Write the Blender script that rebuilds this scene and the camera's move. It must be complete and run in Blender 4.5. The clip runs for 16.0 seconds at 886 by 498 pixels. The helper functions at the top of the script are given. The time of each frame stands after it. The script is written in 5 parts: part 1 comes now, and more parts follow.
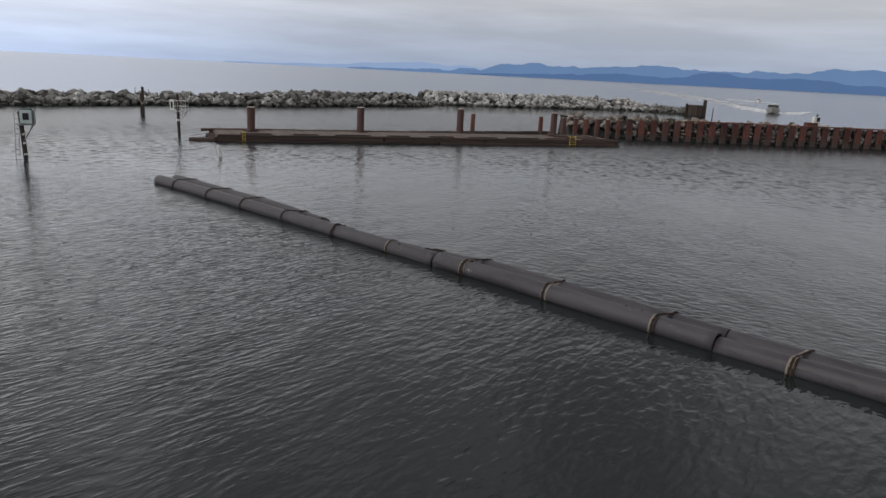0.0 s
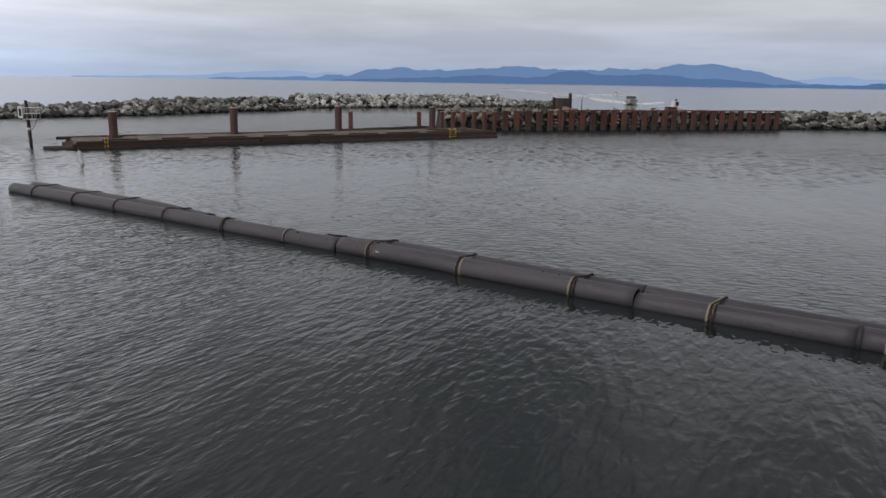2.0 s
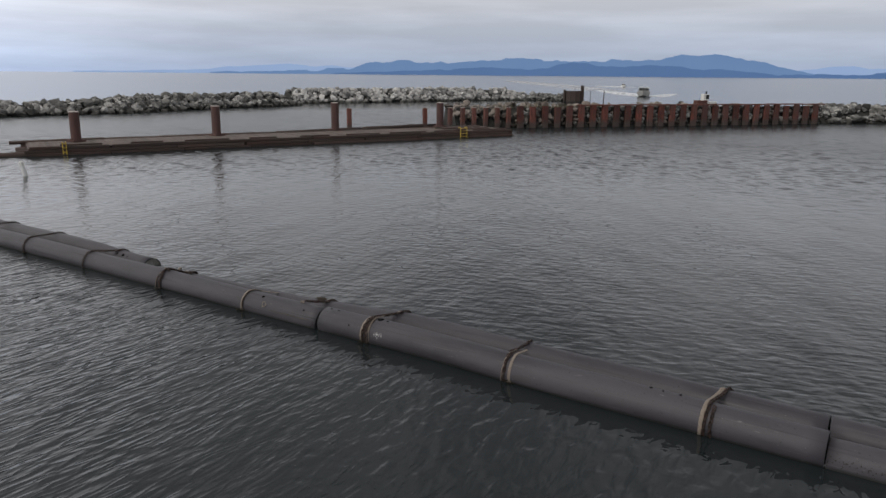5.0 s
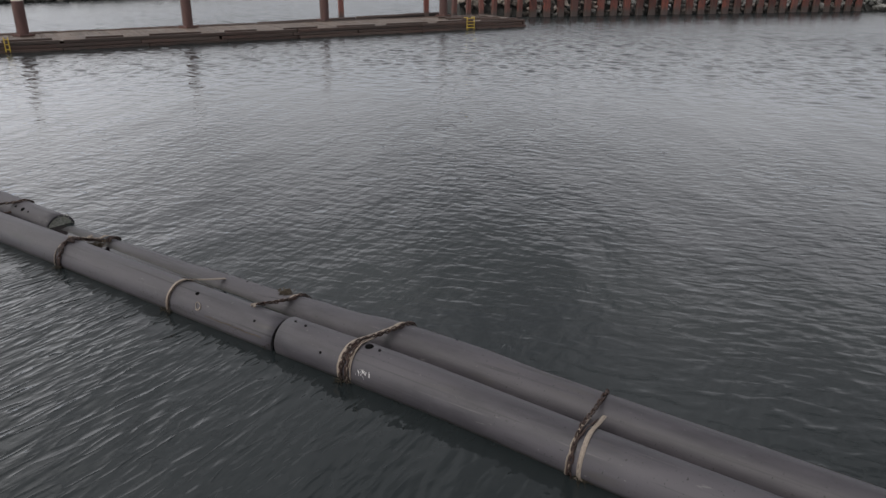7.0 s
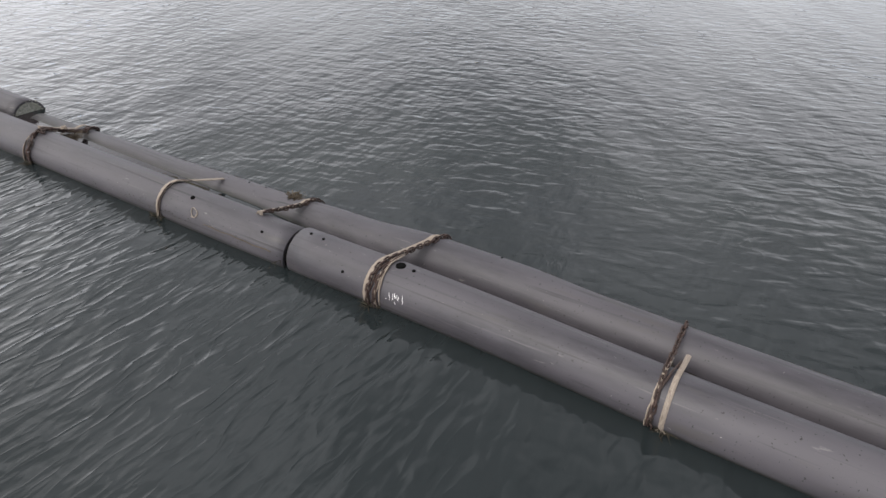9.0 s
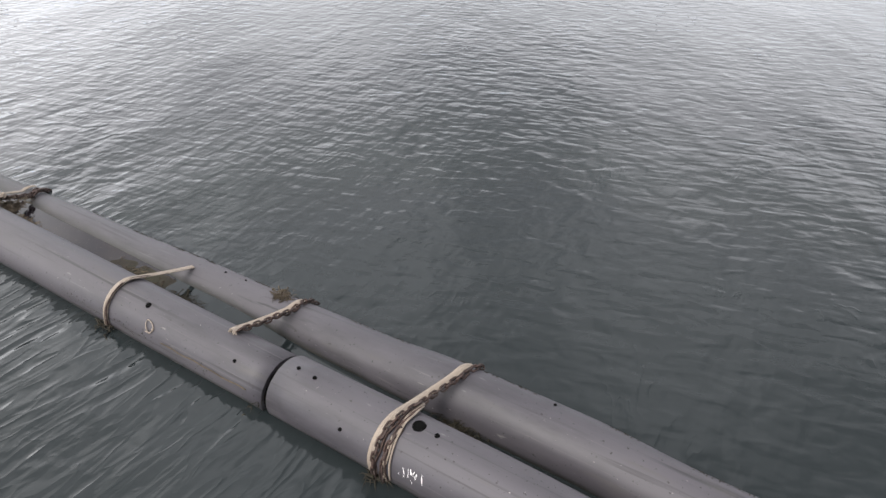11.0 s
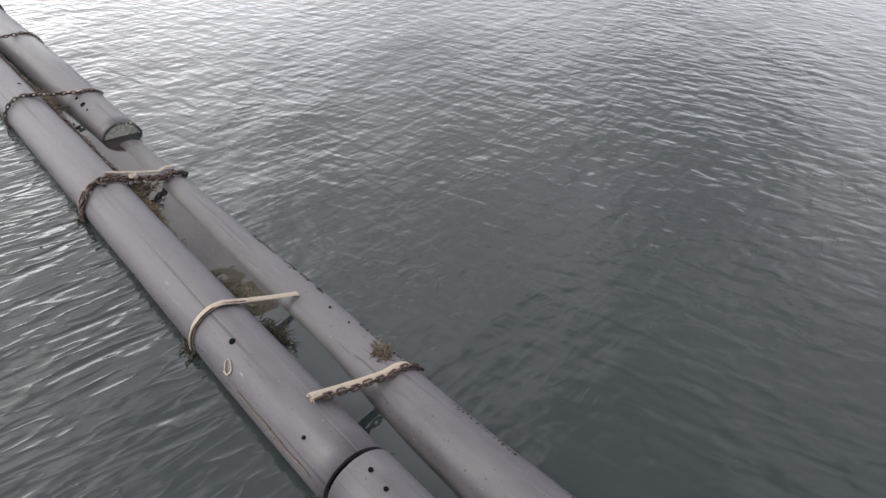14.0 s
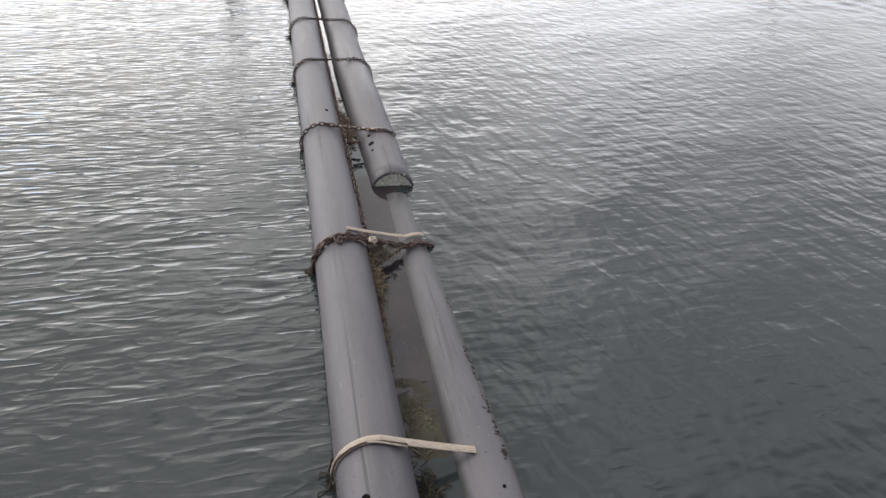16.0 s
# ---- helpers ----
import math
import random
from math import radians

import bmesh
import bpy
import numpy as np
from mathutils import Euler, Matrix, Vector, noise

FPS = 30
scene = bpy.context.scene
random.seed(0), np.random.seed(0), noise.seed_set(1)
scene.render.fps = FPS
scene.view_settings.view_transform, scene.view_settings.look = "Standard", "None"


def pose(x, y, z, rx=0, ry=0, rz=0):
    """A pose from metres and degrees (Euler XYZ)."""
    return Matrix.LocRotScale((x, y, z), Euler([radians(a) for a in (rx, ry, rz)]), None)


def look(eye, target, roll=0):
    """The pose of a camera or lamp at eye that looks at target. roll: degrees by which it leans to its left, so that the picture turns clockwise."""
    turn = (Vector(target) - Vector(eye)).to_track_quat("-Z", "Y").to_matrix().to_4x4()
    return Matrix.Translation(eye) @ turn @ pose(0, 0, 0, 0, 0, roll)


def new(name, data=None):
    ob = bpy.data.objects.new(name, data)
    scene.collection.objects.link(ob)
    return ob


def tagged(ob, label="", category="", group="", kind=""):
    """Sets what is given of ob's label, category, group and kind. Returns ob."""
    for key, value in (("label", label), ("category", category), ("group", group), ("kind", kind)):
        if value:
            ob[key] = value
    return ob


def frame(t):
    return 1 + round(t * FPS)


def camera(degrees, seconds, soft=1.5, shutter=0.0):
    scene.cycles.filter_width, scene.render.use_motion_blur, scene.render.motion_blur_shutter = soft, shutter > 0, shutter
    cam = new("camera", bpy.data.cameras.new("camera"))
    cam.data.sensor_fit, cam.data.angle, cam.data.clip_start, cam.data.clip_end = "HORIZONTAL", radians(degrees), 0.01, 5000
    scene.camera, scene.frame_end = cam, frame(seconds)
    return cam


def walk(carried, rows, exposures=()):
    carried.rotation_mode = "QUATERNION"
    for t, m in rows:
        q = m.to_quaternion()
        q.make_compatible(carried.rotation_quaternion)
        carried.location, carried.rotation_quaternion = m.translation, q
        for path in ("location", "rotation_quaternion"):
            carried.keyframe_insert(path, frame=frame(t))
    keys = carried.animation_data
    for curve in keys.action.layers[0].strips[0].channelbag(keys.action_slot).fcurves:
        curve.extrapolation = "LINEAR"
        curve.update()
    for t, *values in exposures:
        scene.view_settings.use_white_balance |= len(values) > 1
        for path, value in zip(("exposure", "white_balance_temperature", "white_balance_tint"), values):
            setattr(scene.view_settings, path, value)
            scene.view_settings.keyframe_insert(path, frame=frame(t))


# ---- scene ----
cam = camera(62.5, 16.0)
PATH = [
    (0, (18.836, -21.065, 7.931), (17.509, -19.644, 7.459), 2.9),
    (0.5, (18.25, -20.826, 7.686), (17.025, -19.315, 7.222), 2.2),
    (1, (17.873, -20.925, 7.209), (16.772, -19.318, 6.756), 1.4),
    (1.5, (17.715, -21.091, 6.86), (16.645, -19.461, 6.412), 1.1),
    (2, (17.48, -21.02, 6.676), (16.407, -19.392, 6.228), 0.9),
    (2.5, (16.918, -20.462, 6.571), (15.818, -18.853, 6.122), 0.9),
    (3, (15.984, -19.386, 6.568), (14.876, -17.783, 6.116), 0.8),
    (3.5, (14.97, -18.159, 6.589), (13.887, -16.54, 6.134), 0.7),
    (3.7, (14.507, -17.61, 6.593), (13.439, -15.982, 6.138), 0.7),
    (5.8, (9.51, -10.703, 6.73), (8.428, -9.096, 6.231), 0.2),
    (6, (9.071, -10.138, 6.702), (7.997, -8.535, 6.173), 0.2),
    (6.5, (8.102, -8.821, 6.653), (7.045, -7.239, 6.038), 0.3),
    (7, (7.124, -7.565, 6.589), (6.098, -6.02, 5.841), 0.4),
    (7.5, (6.423, -6.836, 6.356), (5.429, -5.323, 5.505), 0.9),
    (8, (5.985, -6.634, 6.225), (5.041, -5.176, 5.233), 1.1),
    (8.5, (5.786, -6.664, 6.072), (4.855, -5.22, 5.049), 1.3),
    (9, (5.387, -6.399, 6.032), (4.466, -4.95, 5.006), 1.4),
    (9.5, (4.898, -5.873, 5.987), (3.982, -4.416, 4.968), 1.4),
    (10, (4.281, -5.013, 6.032), (3.371, -3.561, 5.001), 1.0),
    (10.2, (4.023, -4.698, 6.015), (3.119, -3.238, 4.989), 1.1),
    (12.5, (3.123, -3.106, 6.012), (2.086, -1.787, 4.923), 0.1),
    (13, (3.001, -2.938, 6.014), (1.938, -1.638, 4.929), 0.7),
    (13.5, (2.771, -2.61, 6.03), (1.619, -1.399, 4.932), 1.8),
    (14, (2.318, -1.861, 5.96), (1.066, -0.768, 4.847), 1.5),
    (14.5, (1.69, -1.067, 5.907), (0.347, -0.109, 4.777), 1.0),
    (15, (1.12, -0.397, 5.96), (-0.366, 0.294, 4.814), 2.6),
    (15.5, (0.765, -0.1, 5.974), (-0.772, 0.441, 4.815), 3.2),
    (16, (0.544, 0.007, 5.929), (-1.111, 0.397, 4.877), 3.2),
]
walk(cam, [(t, look(eye, target, roll)) for t, eye, target, roll in PATH],
     exposures=[(0.0, -0.26), (0.5, -0.19), (1.5, -0.18), (3.5, -0.17), (6.0, -0.1), (6.5, 0.14), (7.0, 0.33), (8.0, 0.62), (9.0, 1.12), (10.0, 1.38), (12.5, 1.57), (14.5, 1.64), (15.5, 1.55), (16.0, 1.41)])

# ---- sky, sun, exposure ----
SUN_AZ, SUN_EL = radians(262), radians(52)
THIN_AZ, THIN_EL = radians(219), radians(24)  # where the cloud deck is thinnest
world = bpy.data.worlds.new("overcast_sky")
scene.world = world
world.use_nodes = True
wn, wl = world.node_tree.nodes, world.node_tree.links
wn.clear()


def wnode(kind, **kw):
    nd = wn.new(kind)
    for k, v in kw.items():
        nd.inputs[k].default_value = v
    return nd


w_out = wn.new("ShaderNodeOutputWorld")
w_bg = wn.new("ShaderNodeBackground")
w_co = wn.new("ShaderNodeTexCoord")
sky = wn.new("ShaderNodeTexSky")
sky.sky_type = "NISHITA"
sky.sun_disc = False
sky.sun_elevation, sky.sun_rotation = SUN_EL, radians(90) - SUN_AZ
w_skyv = wn.new("ShaderNodeVectorMath")
w_skyv.operation = "SCALE"
w_skyv.inputs["Scale"].default_value = 0.10
wl.new(sky.outputs["Color"], w_skyv.inputs[0])
w_sep = wn.new("ShaderNodeSeparateXYZ")
wl.new(w_co.outputs["Generated"], w_sep.inputs[0])
# cloud deck: colour by height above the horizon, broken by long flat streaks
w_ramp = wn.new("ShaderNodeValToRGB")
cr = w_ramp.color_ramp
stops = ((0.0, (0.41, 0.50, 0.70)), (0.02, (0.45, 0.53, 0.70)), (0.05, (0.52, 0.57, 0.70)), (0.10, (0.69, 0.693, 0.74)), (0.16, (0.77, 0.763, 0.785)), (0.27, (0.67, 0.66, 0.68)), (0.40, (0.49, 0.486, 0.502)), (0.52, (0.43, 0.428, 0.441)), (0.72, (0.42, 0.418, 0.431)), (1.0, (0.43, 0.428, 0.44)))
cr.elements[0].position, cr.elements[0].color = stops[0][0], (*stops[0][1], 1)
cr.elements[1].position, cr.elements[1].color = stops[-1][0], (*stops[-1][1], 1)
for p_, c_ in stops[1:-1]:
    cr.elements.new(p_).color = (*c_, 1)
wl.new(w_sep.outputs["Z"], w_ramp.inputs[0])
w_map = wn.new("ShaderNodeMapping")
w_map.inputs["Scale"].default_value = (2.0, 2.0, 17)
wl.new(w_co.outputs["Generated"], w_map.inputs["Vector"])
w_noise = wnode("ShaderNodeTexNoise", Scale=1.9, Detail=6.0, Roughness=0.55)
wl.new(w_map.outputs[0], w_noise.inputs["Vector"])
w_str = wn.new("ShaderNodeMapRange")
w_str.inputs["From Min"].default_value, w_str.inputs["From Max"].default_value = 0.40, 0.68
w_str.inputs["To Min"].default_value, w_str.inputs["To Max"].default_value = 0.95, 1.17
wl.new(w_noise.outputs["Fac"], w_str.inputs["Value"])
# thinner cloud on the side of the hidden sun
w_dot = wn.new("ShaderNodeVectorMath")
w_dot.operation = "DOT_PRODUCT"
w_dot.inputs[1].default_value = (math.cos(THIN_AZ) * math.cos(THIN_EL), math.sin(THIN_AZ) * math.cos(THIN_EL), math.sin(THIN_EL))
wl.new(w_co.outputs["Generated"], w_dot.inputs[0])
w_glow = wn.new("ShaderNodeMapRange")
w_glow.inputs["From Min"].default_value, w_glow.inputs["From Max"].default_value = 0.05, 1.0
w_glow.interpolation_type = "SMOOTHSTEP"
w_glow.inputs["To Min"].default_value, w_glow.inputs["To Max"].default_value = 0.95, 2.4
wl.new(w_dot.outputs["Value"], w_glow.inputs["Value"])
w_mul = wn.new("ShaderNodeMath")
w_mul.operation = "MULTIPLY"
# the streaks belong to the low, far part of the deck; overhead it is mottled
w_fade = wn.new("ShaderNodeMapRange")
w_fade.inputs["From Min"].default_value, w_fade.inputs["From Max"].default_value = 0.12, 0.35
wl.new(w_sep.outputs["Z"], w_fade.inputs["Value"])
w_even = wn.new("ShaderNodeMix")
w_mot = wnode("ShaderNodeTexNoise", Scale=4.0, Detail=3.0, Roughness=0.5)
wl.new(w_co.outputs["Generated"], w_mot.inputs["Vector"])
w_mr = wn.new("ShaderNodeMapRange")
w_mr.inputs["From Min"].default_value, w_mr.inputs["From Max"].default_value = 0.36, 0.64
w_mr.inputs["To Min"].default_value, w_mr.inputs["To Max"].default_value = 0.70, 1.42
wl.new(w_mot.outputs["Fac"], w_mr.inputs["Value"])
wl.new(w_mr.outputs[0], w_even.inputs["B"])
wl.new(w_fade.outputs[0], w_even.inputs["Factor"])
wl.new(w_str.outputs[0], w_even.inputs["A"])
wl.new(w_even.outputs["Result"], w_mul.inputs[0])
wl.new(w_glow.outputs[0], w_mul.inputs[1])
w_cl = wn.new("ShaderNodeVectorMath")
w_cl.operation = "SCALE"
wl.new(w_ramp.outputs["Color"], w_cl.inputs[0])
wl.new(w_mul.outputs[0], w_cl.inputs["Scale"])
w_mix = wn.new("ShaderNodeMix")
w_mix.data_type = "RGBA"
w_mix.inputs["Factor"].default_value = 0.88
wl.new(w_skyv.outputs[0], w_mix.inputs["A"])
# the thin part of the deck lets through whiter, warmer light
w_warm = wn.new("ShaderNodeMapRange")
w_warm.inputs["From Min"].default_value, w_warm.inputs["From Max"].default_value = 0.5, 1.0
wl.new(w_dot.outputs["Value"], w_warm.inputs["Value"])
w_tint = wn.new("ShaderNodeMix")
w_tint.data_type, w_tint.blend_type = "RGBA", "MULTIPLY"
w_tint.inputs["B"].default_value = (1.03, 1.0, 0.91, 1)
wl.new(w_warm.outputs[0], w_tint.inputs["Factor"])
wl.new(w_cl.outputs[0], w_tint.inputs["A"])
wl.new(w_tint.outputs["Result"], w_mix.inputs["B"])
wl.new(w_mix.outputs["Result"], w_bg.inputs["Color"])
w_bg.inputs["Strength"].default_value = 1.0
wl.new(w_bg.outputs[0], w_out.inputs[0])

sun = new("sun", bpy.data.lights.new("sun", "SUN"))
sun.data.energy, sun.data.angle, sun.data.color = 1.0, radians(24), (1.0, 0.95, 0.88)
sun.matrix_world = look((0, 0, 0), (-math.cos(SUN_AZ) * math.cos(SUN_EL), -math.sin(SUN_AZ) * math.cos(SUN_EL), -math.sin(SUN_EL)))


# ---- materials ----
def material(name, colors, fine=8.0, broad=0.7, rough=(0.5, 0.8), bump=0.3, bump_dist=0.01, metal=0.0, rand=0.0, coords="pos", stretch=(1, 1, 1), spec=0.5, tide=None, island=False, specks=None):
    """Noise at two scales over two or three colours, with relief; tide: (low, high, colour) of a growth band above the water."""
    m = bpy.data.materials.new(name)
    m.use_nodes = True
    nt, ln = m.node_tree.nodes, m.node_tree.links
    bs = nt["Principled BSDF"]
    if coords == "pos":
        src = nt.new("ShaderNodeNewGeometry").outputs["Position"]
    else:
        src = nt.new("ShaderNodeTexCoord").outputs["Object"]
    mp = nt.new("ShaderNodeMapping")
    mp.inputs["Scale"].default_value = stretch
    ln.new(src, mp.inputs["Vector"])
    oi = nt.new("ShaderNodeObjectInfo")
    rnd = nt.new("ShaderNodeNewGeometry").outputs["Random Per Island"] if island else oi.outputs["Random"]
    off = nt.new("ShaderNodeVectorMath")
    off.operation = "ADD"
    ln.new(mp.outputs[0], off.inputs[0])
    sc = nt.new("ShaderNodeMath")
    sc.operation = "MULTIPLY"
    sc.inputs[1].default_value = 37.0 if coords != "pos" else 0.0
    ln.new(rnd, sc.inputs[0])
    ln.new(sc.outputs[0], off.inputs[1])
    n1 = nt.new("ShaderNodeTexNoise")
    n1.inputs["Scale"].default_value, n1.inputs["Detail"].default_value, n1.inputs["Roughness"].default_value = fine, 8.0, 0.65
    n2 = nt.new("ShaderNodeTexNoise")
    n2.inputs["Scale"].default_value, n2.inputs["Detail"].default_value = broad, 4.0
    for n_ in (n1, n2):
        ln.new(off.outputs[0], n_.inputs["Vector"])
    r1 = nt.new("ShaderNodeMapRange")
    r1.inputs["From Min"].default_value, r1.inputs["From Max"].default_value = 0.35, 0.68
    ln.new(n1.outputs["Fac"], r1.inputs["Value"])
    r2 = nt.new("ShaderNodeMapRange")
    r2.inputs["From Min"].default_value, r2.inputs["From Max"].default_value = 0.40, 0.65
    ln.new(n2.outputs["Fac"], r2.inputs["Value"])

    def mix(fac, a, b):
        mx = nt.new("ShaderNodeMix")
        mx.data_type = "RGBA"
        for key, v in (("Factor", fac), ("A", a), ("B", b)):
            if isinstance(v, tuple):
                mx.inputs[key].default_value = (*v, 1)
            elif isinstance(v, float):
                mx.inputs[key].default_value = v
            else:
                ln.new(v, mx.inputs[key])
        return mx.outputs["Result"]

    col = mix(r1.outputs[0], colors[0], colors[1])
    if len(colors) > 2:
        col = mix(r2.outputs[0], col, colors[2])
    if rand:
        rr = nt.new("ShaderNodeMapRange")
        rr.inputs["To Min"].default_value, rr.inputs["To Max"].default_value = 1 - rand, 1 + rand
        ln.new(rnd, rr.inputs["Value"])
        sv = nt.new("ShaderNodeVectorMath")
        sv.operation = "SCALE"
        ln.new(col, sv.inputs[0])
        ln.new(rr.outputs[0], sv.inputs["Scale"])
        col = sv.outputs[0]
    if tide:
        geo = nt.new("ShaderNodeNewGeometry")
        sp = nt.new("ShaderNodeSeparateXYZ")
        ln.new(geo.outputs["Position"], sp.inputs[0])
        wob = nt.new("ShaderNodeMath")
        wob.operation = "MULTIPLY_ADD"
        wob.inputs[1].default_value = (tide[1] - tide[0]) * 1.2
        ln.new(n1.outputs["Fac"], wob.inputs[0])
        ln.new(sp.outputs["Z"], wob.inputs[2])
        tr = nt.new("ShaderNodeMapRange")
        h_ = (tide[1] - tide[0]) * 0.6
        tr.inputs["From Min"].default_value, tr.inputs["From Max"].default_value = tide[0] + h_, tide[1] + h_
        tr.inputs["To Min"].default_value, tr.inputs["To Max"].default_value = 0.9, 0.0
        ln.new(wob.outputs[0], tr.inputs["Value"])
        col = mix(tr.outputs[0], col, tide[2])
    if specks:
        for scale, lo, hi, tint, st in specks:
            m3 = nt.new("ShaderNodeMapping")
            m3.inputs["Scale"].default_value = st
            ln.new(src, m3.inputs["Vector"])
            n3 = nt.new("ShaderNodeTexNoise")
            n3.inputs["Scale"].default_value, n3.inputs["Detail"].default_value = scale, 3.0
            ln.new(m3.outputs[0], n3.inputs["Vector"])
            r3 = nt.new("ShaderNodeMapRange")
            r3.inputs["From Min"].default_value, r3.inputs["From Max"].default_value = lo, hi
            ln.new(n3.outputs["Fac"], r3.inputs["Value"])
            col = mix(r3.outputs[0], col, tint)
    ln.new(col, bs.inputs["Base Color"])
    rg = nt.new("ShaderNodeMapRange")
    rg.inputs["To Min"].default_value, rg.inputs["To Max"].default_value = rough
    ln.new(n2.outputs["Fac"], rg.inputs["Value"])
    ln.new(rg.outputs[0], bs.inputs["Roughness"])
    bs.inputs["Metallic"].default_value = metal
    bs.inputs["Specular IOR Level"].default_value = spec
    if bump:
        bp = nt.new("ShaderNodeBump")
        bp.inputs["Strength"].default_value, bp.inputs["Distance"].default_value = bump, bump_dist
        ln.new(n1.outputs["Fac"], bp.inputs["Height"])
        ln.new(bp.outputs[0], bs.inputs["Normal"])
    return m


M_PIPE = material("hdpe_pipe", ((0.030, 0.0275, 0.0320), (0.050, 0.0455, 0.0535), (0.064, 0.0585, 0.0665)), fine=5, broad=0.9, rough=(0.30, 0.78), bump=0.22, bump_dist=0.004, stretch=(0.35, 1.5, 1.5), spec=0.42, tide=(0.01, 0.07, (0.016, 0.017, 0.014)), specks=((2.2, 0.60, 0.72, (0.024, 0.022, 0.025), (0.12, 7.0, 7.0)), (5.0, 0.64, 0.76, (0.078, 0.073, 0.078), (0.10, 6.0, 6.0)), (26.0, 0.67, 0.71, (0.010, 0.010, 0.010), (1, 1, 1)), (6.0, 0.71, 0.80, (0.15, 0.145, 0.14), (0.5, 2.2, 2.2)), (3.0, 0.62, 0.85, (0.056, 0.051, 0.047), (0.25, 2.0, 2.0)), (45.0, 0.745, 0.77, (0.28, 0.27, 0.25), (0.5, 1, 1))))
M_HOLE = material("hole_shadow", ((0.002, 0.002, 0.002), (0.004, 0.004, 0.004)), fine=20, rough=(0.9, 0.95), bump=0.0, spec=0.05)
M_FILM = material("silt_film", ((0.0105, 0.0085, 0.0105), (0.017, 0.014, 0.0165), (0.020, 0.0155, 0.016)), fine=6, broad=1.4, rough=(0.05, 0.12), bump=0.05, bump_dist=0.002, spec=0.18, specks=((30.0, 0.67, 0.71, (0.06, 0.050, 0.04), (1, 1, 1)), (9.0, 0.62, 0.72, (0.026, 0.021, 0.019), (1, 1, 1))))
M_PIPE_IN = material("pipe_inside", ((0.02, 0.02, 0.018), (0.05, 0.05, 0.04)), fine=12, bump=0.4)
M_GROWTH = material("marine_growth", ((0.12, 0.12, 0.10), (0.42, 0.42, 0.37), (0.27, 0.275, 0.23)), fine=22, broad=6, rough=(0.6, 0.9), bump=0.8, bump_dist=0.02)
M_CHAIN = material("rusty_chain", ((0.020, 0.011, 0.009), (0.070, 0.038, 0.029), (0.042, 0.029, 0.025)), fine=40, broad=5, rough=(0.5, 0.85), bump=0.5, bump_dist=0.004, metal=0.35, rand=0.25)
M_STRAP = material("worn_webbing", ((0.09, 0.068, 0.052), (0.34, 0.29, 0.24), (0.21, 0.17, 0.135)), fine=60, broad=4, rough=(0.6, 0.85), bump=0.6, bump_dist=0.005, stretch=(4, 0.25, 0.25))
M_STRAW = material("dry_weed", ((0.045, 0.033, 0.020), (0.13, 0.098, 0.058), (0.05, 0.036, 0.022)), fine=15, broad=3, rough=(0.8, 0.95), bump=0.2, rand=0.3)
M_MAT = material("rotten_weed", ((0.012, 0.010, 0.008), (0.036, 0.030, 0.022), (0.026, 0.025, 0.016)), fine=22, broad=2.5, rough=(0.75, 0.95), bump=0.25, bump_dist=0.004, spec=0.2, specks=((60.0, 0.66, 0.70, (0.07, 0.058, 0.04), (1, 1, 1)), (14.0, 0.60, 0.68, (0.008, 0.007, 0.006), (1, 1, 1))))
M_KELP = material("dark_weed", ((0.009, 0.008, 0.006), (0.030, 0.025, 0.015)), fine=15, broad=3, rough=(0.6, 0.85), bump=0.2, spec=0.2)
M_BLACK = material("black_rubber", ((0.010, 0.010, 0.011), (0.025, 0.025, 0.026)), fine=20, rough=(0.5, 0.8), bump=0.2)
M_RUST = material("rusted_steel", ((0.065, 0.024, 0.019), (0.185, 0.055, 0.038), (0.10, 0.050, 0.042)), fine=3.5, broad=0.8, rough=(0.65, 0.9), bump=0.5, bump_dist=0.02, metal=0.1, rand=0.35, stretch=(1, 1, 0.4), tide=(0.45, 1.05, (0.066, 0.053, 0.047)))
M_PILE = material("brown_pile", ((0.060, 0.030, 0.026), (0.098, 0.048, 0.040), (0.078, 0.043, 0.037)), fine=4, broad=0.7, rough=(0.6, 0.85), bump=0.3, bump_dist=0.01, rand=0.12, stretch=(1, 1, 0.25), tide=(0.2, 0.7, (0.03, 0.025, 0.02)))
M_PILETOP = material("pale_pile_cap", ((0.35, 0.30, 0.27), (0.5, 0.45, 0.42)), fine=9, rough=(0.7, 0.9))
M_WOODPILE = material("creosoted_timber", ((0.028, 0.018, 0.015), (0.065, 0.042, 0.035)), fine=9, broad=1.2, rough=(0.6, 0.9), bump=0.5, stretch=(3, 3, 0.4), tide=(0.1, 0.5, (0.02, 0.02, 0.016)))
M_ROCK = material("breakwater_rock", ((0.20, 0.195, 0.185), (0.48, 0.47, 0.45), (0.34, 0.33, 0.315)), fine=4.5, broad=0.35, rough=(0.75, 0.95), bump=1.0, bump_dist=0.06, rand=0.7, tide=(0.25, 0.85, (0.045, 0.045, 0.036)))
M_ROCK_STUFF = material("breakwater_rubble", ((0.20, 0.195, 0.185), (0.48, 0.47, 0.45), (0.34, 0.33, 0.315)), fine=4.5, broad=0.35, rough=(0.75, 0.95), bump=1.0, bump_dist=0.06, rand=0.7, tide=(0.25, 0.85, (0.045, 0.045, 0.036)), island=True)
M_ROCK_DARK = material("dark_rock", ((0.040, 0.039, 0.035), (0.40, 0.39, 0.37), (0.14, 0.136, 0.125)), fine=4.2, broad=0.3, rough=(0.75, 0.95), bump=1.0, bump_dist=0.06, rand=0.8, tide=(0.3, 1.0, (0.035, 0.034, 0.028)))
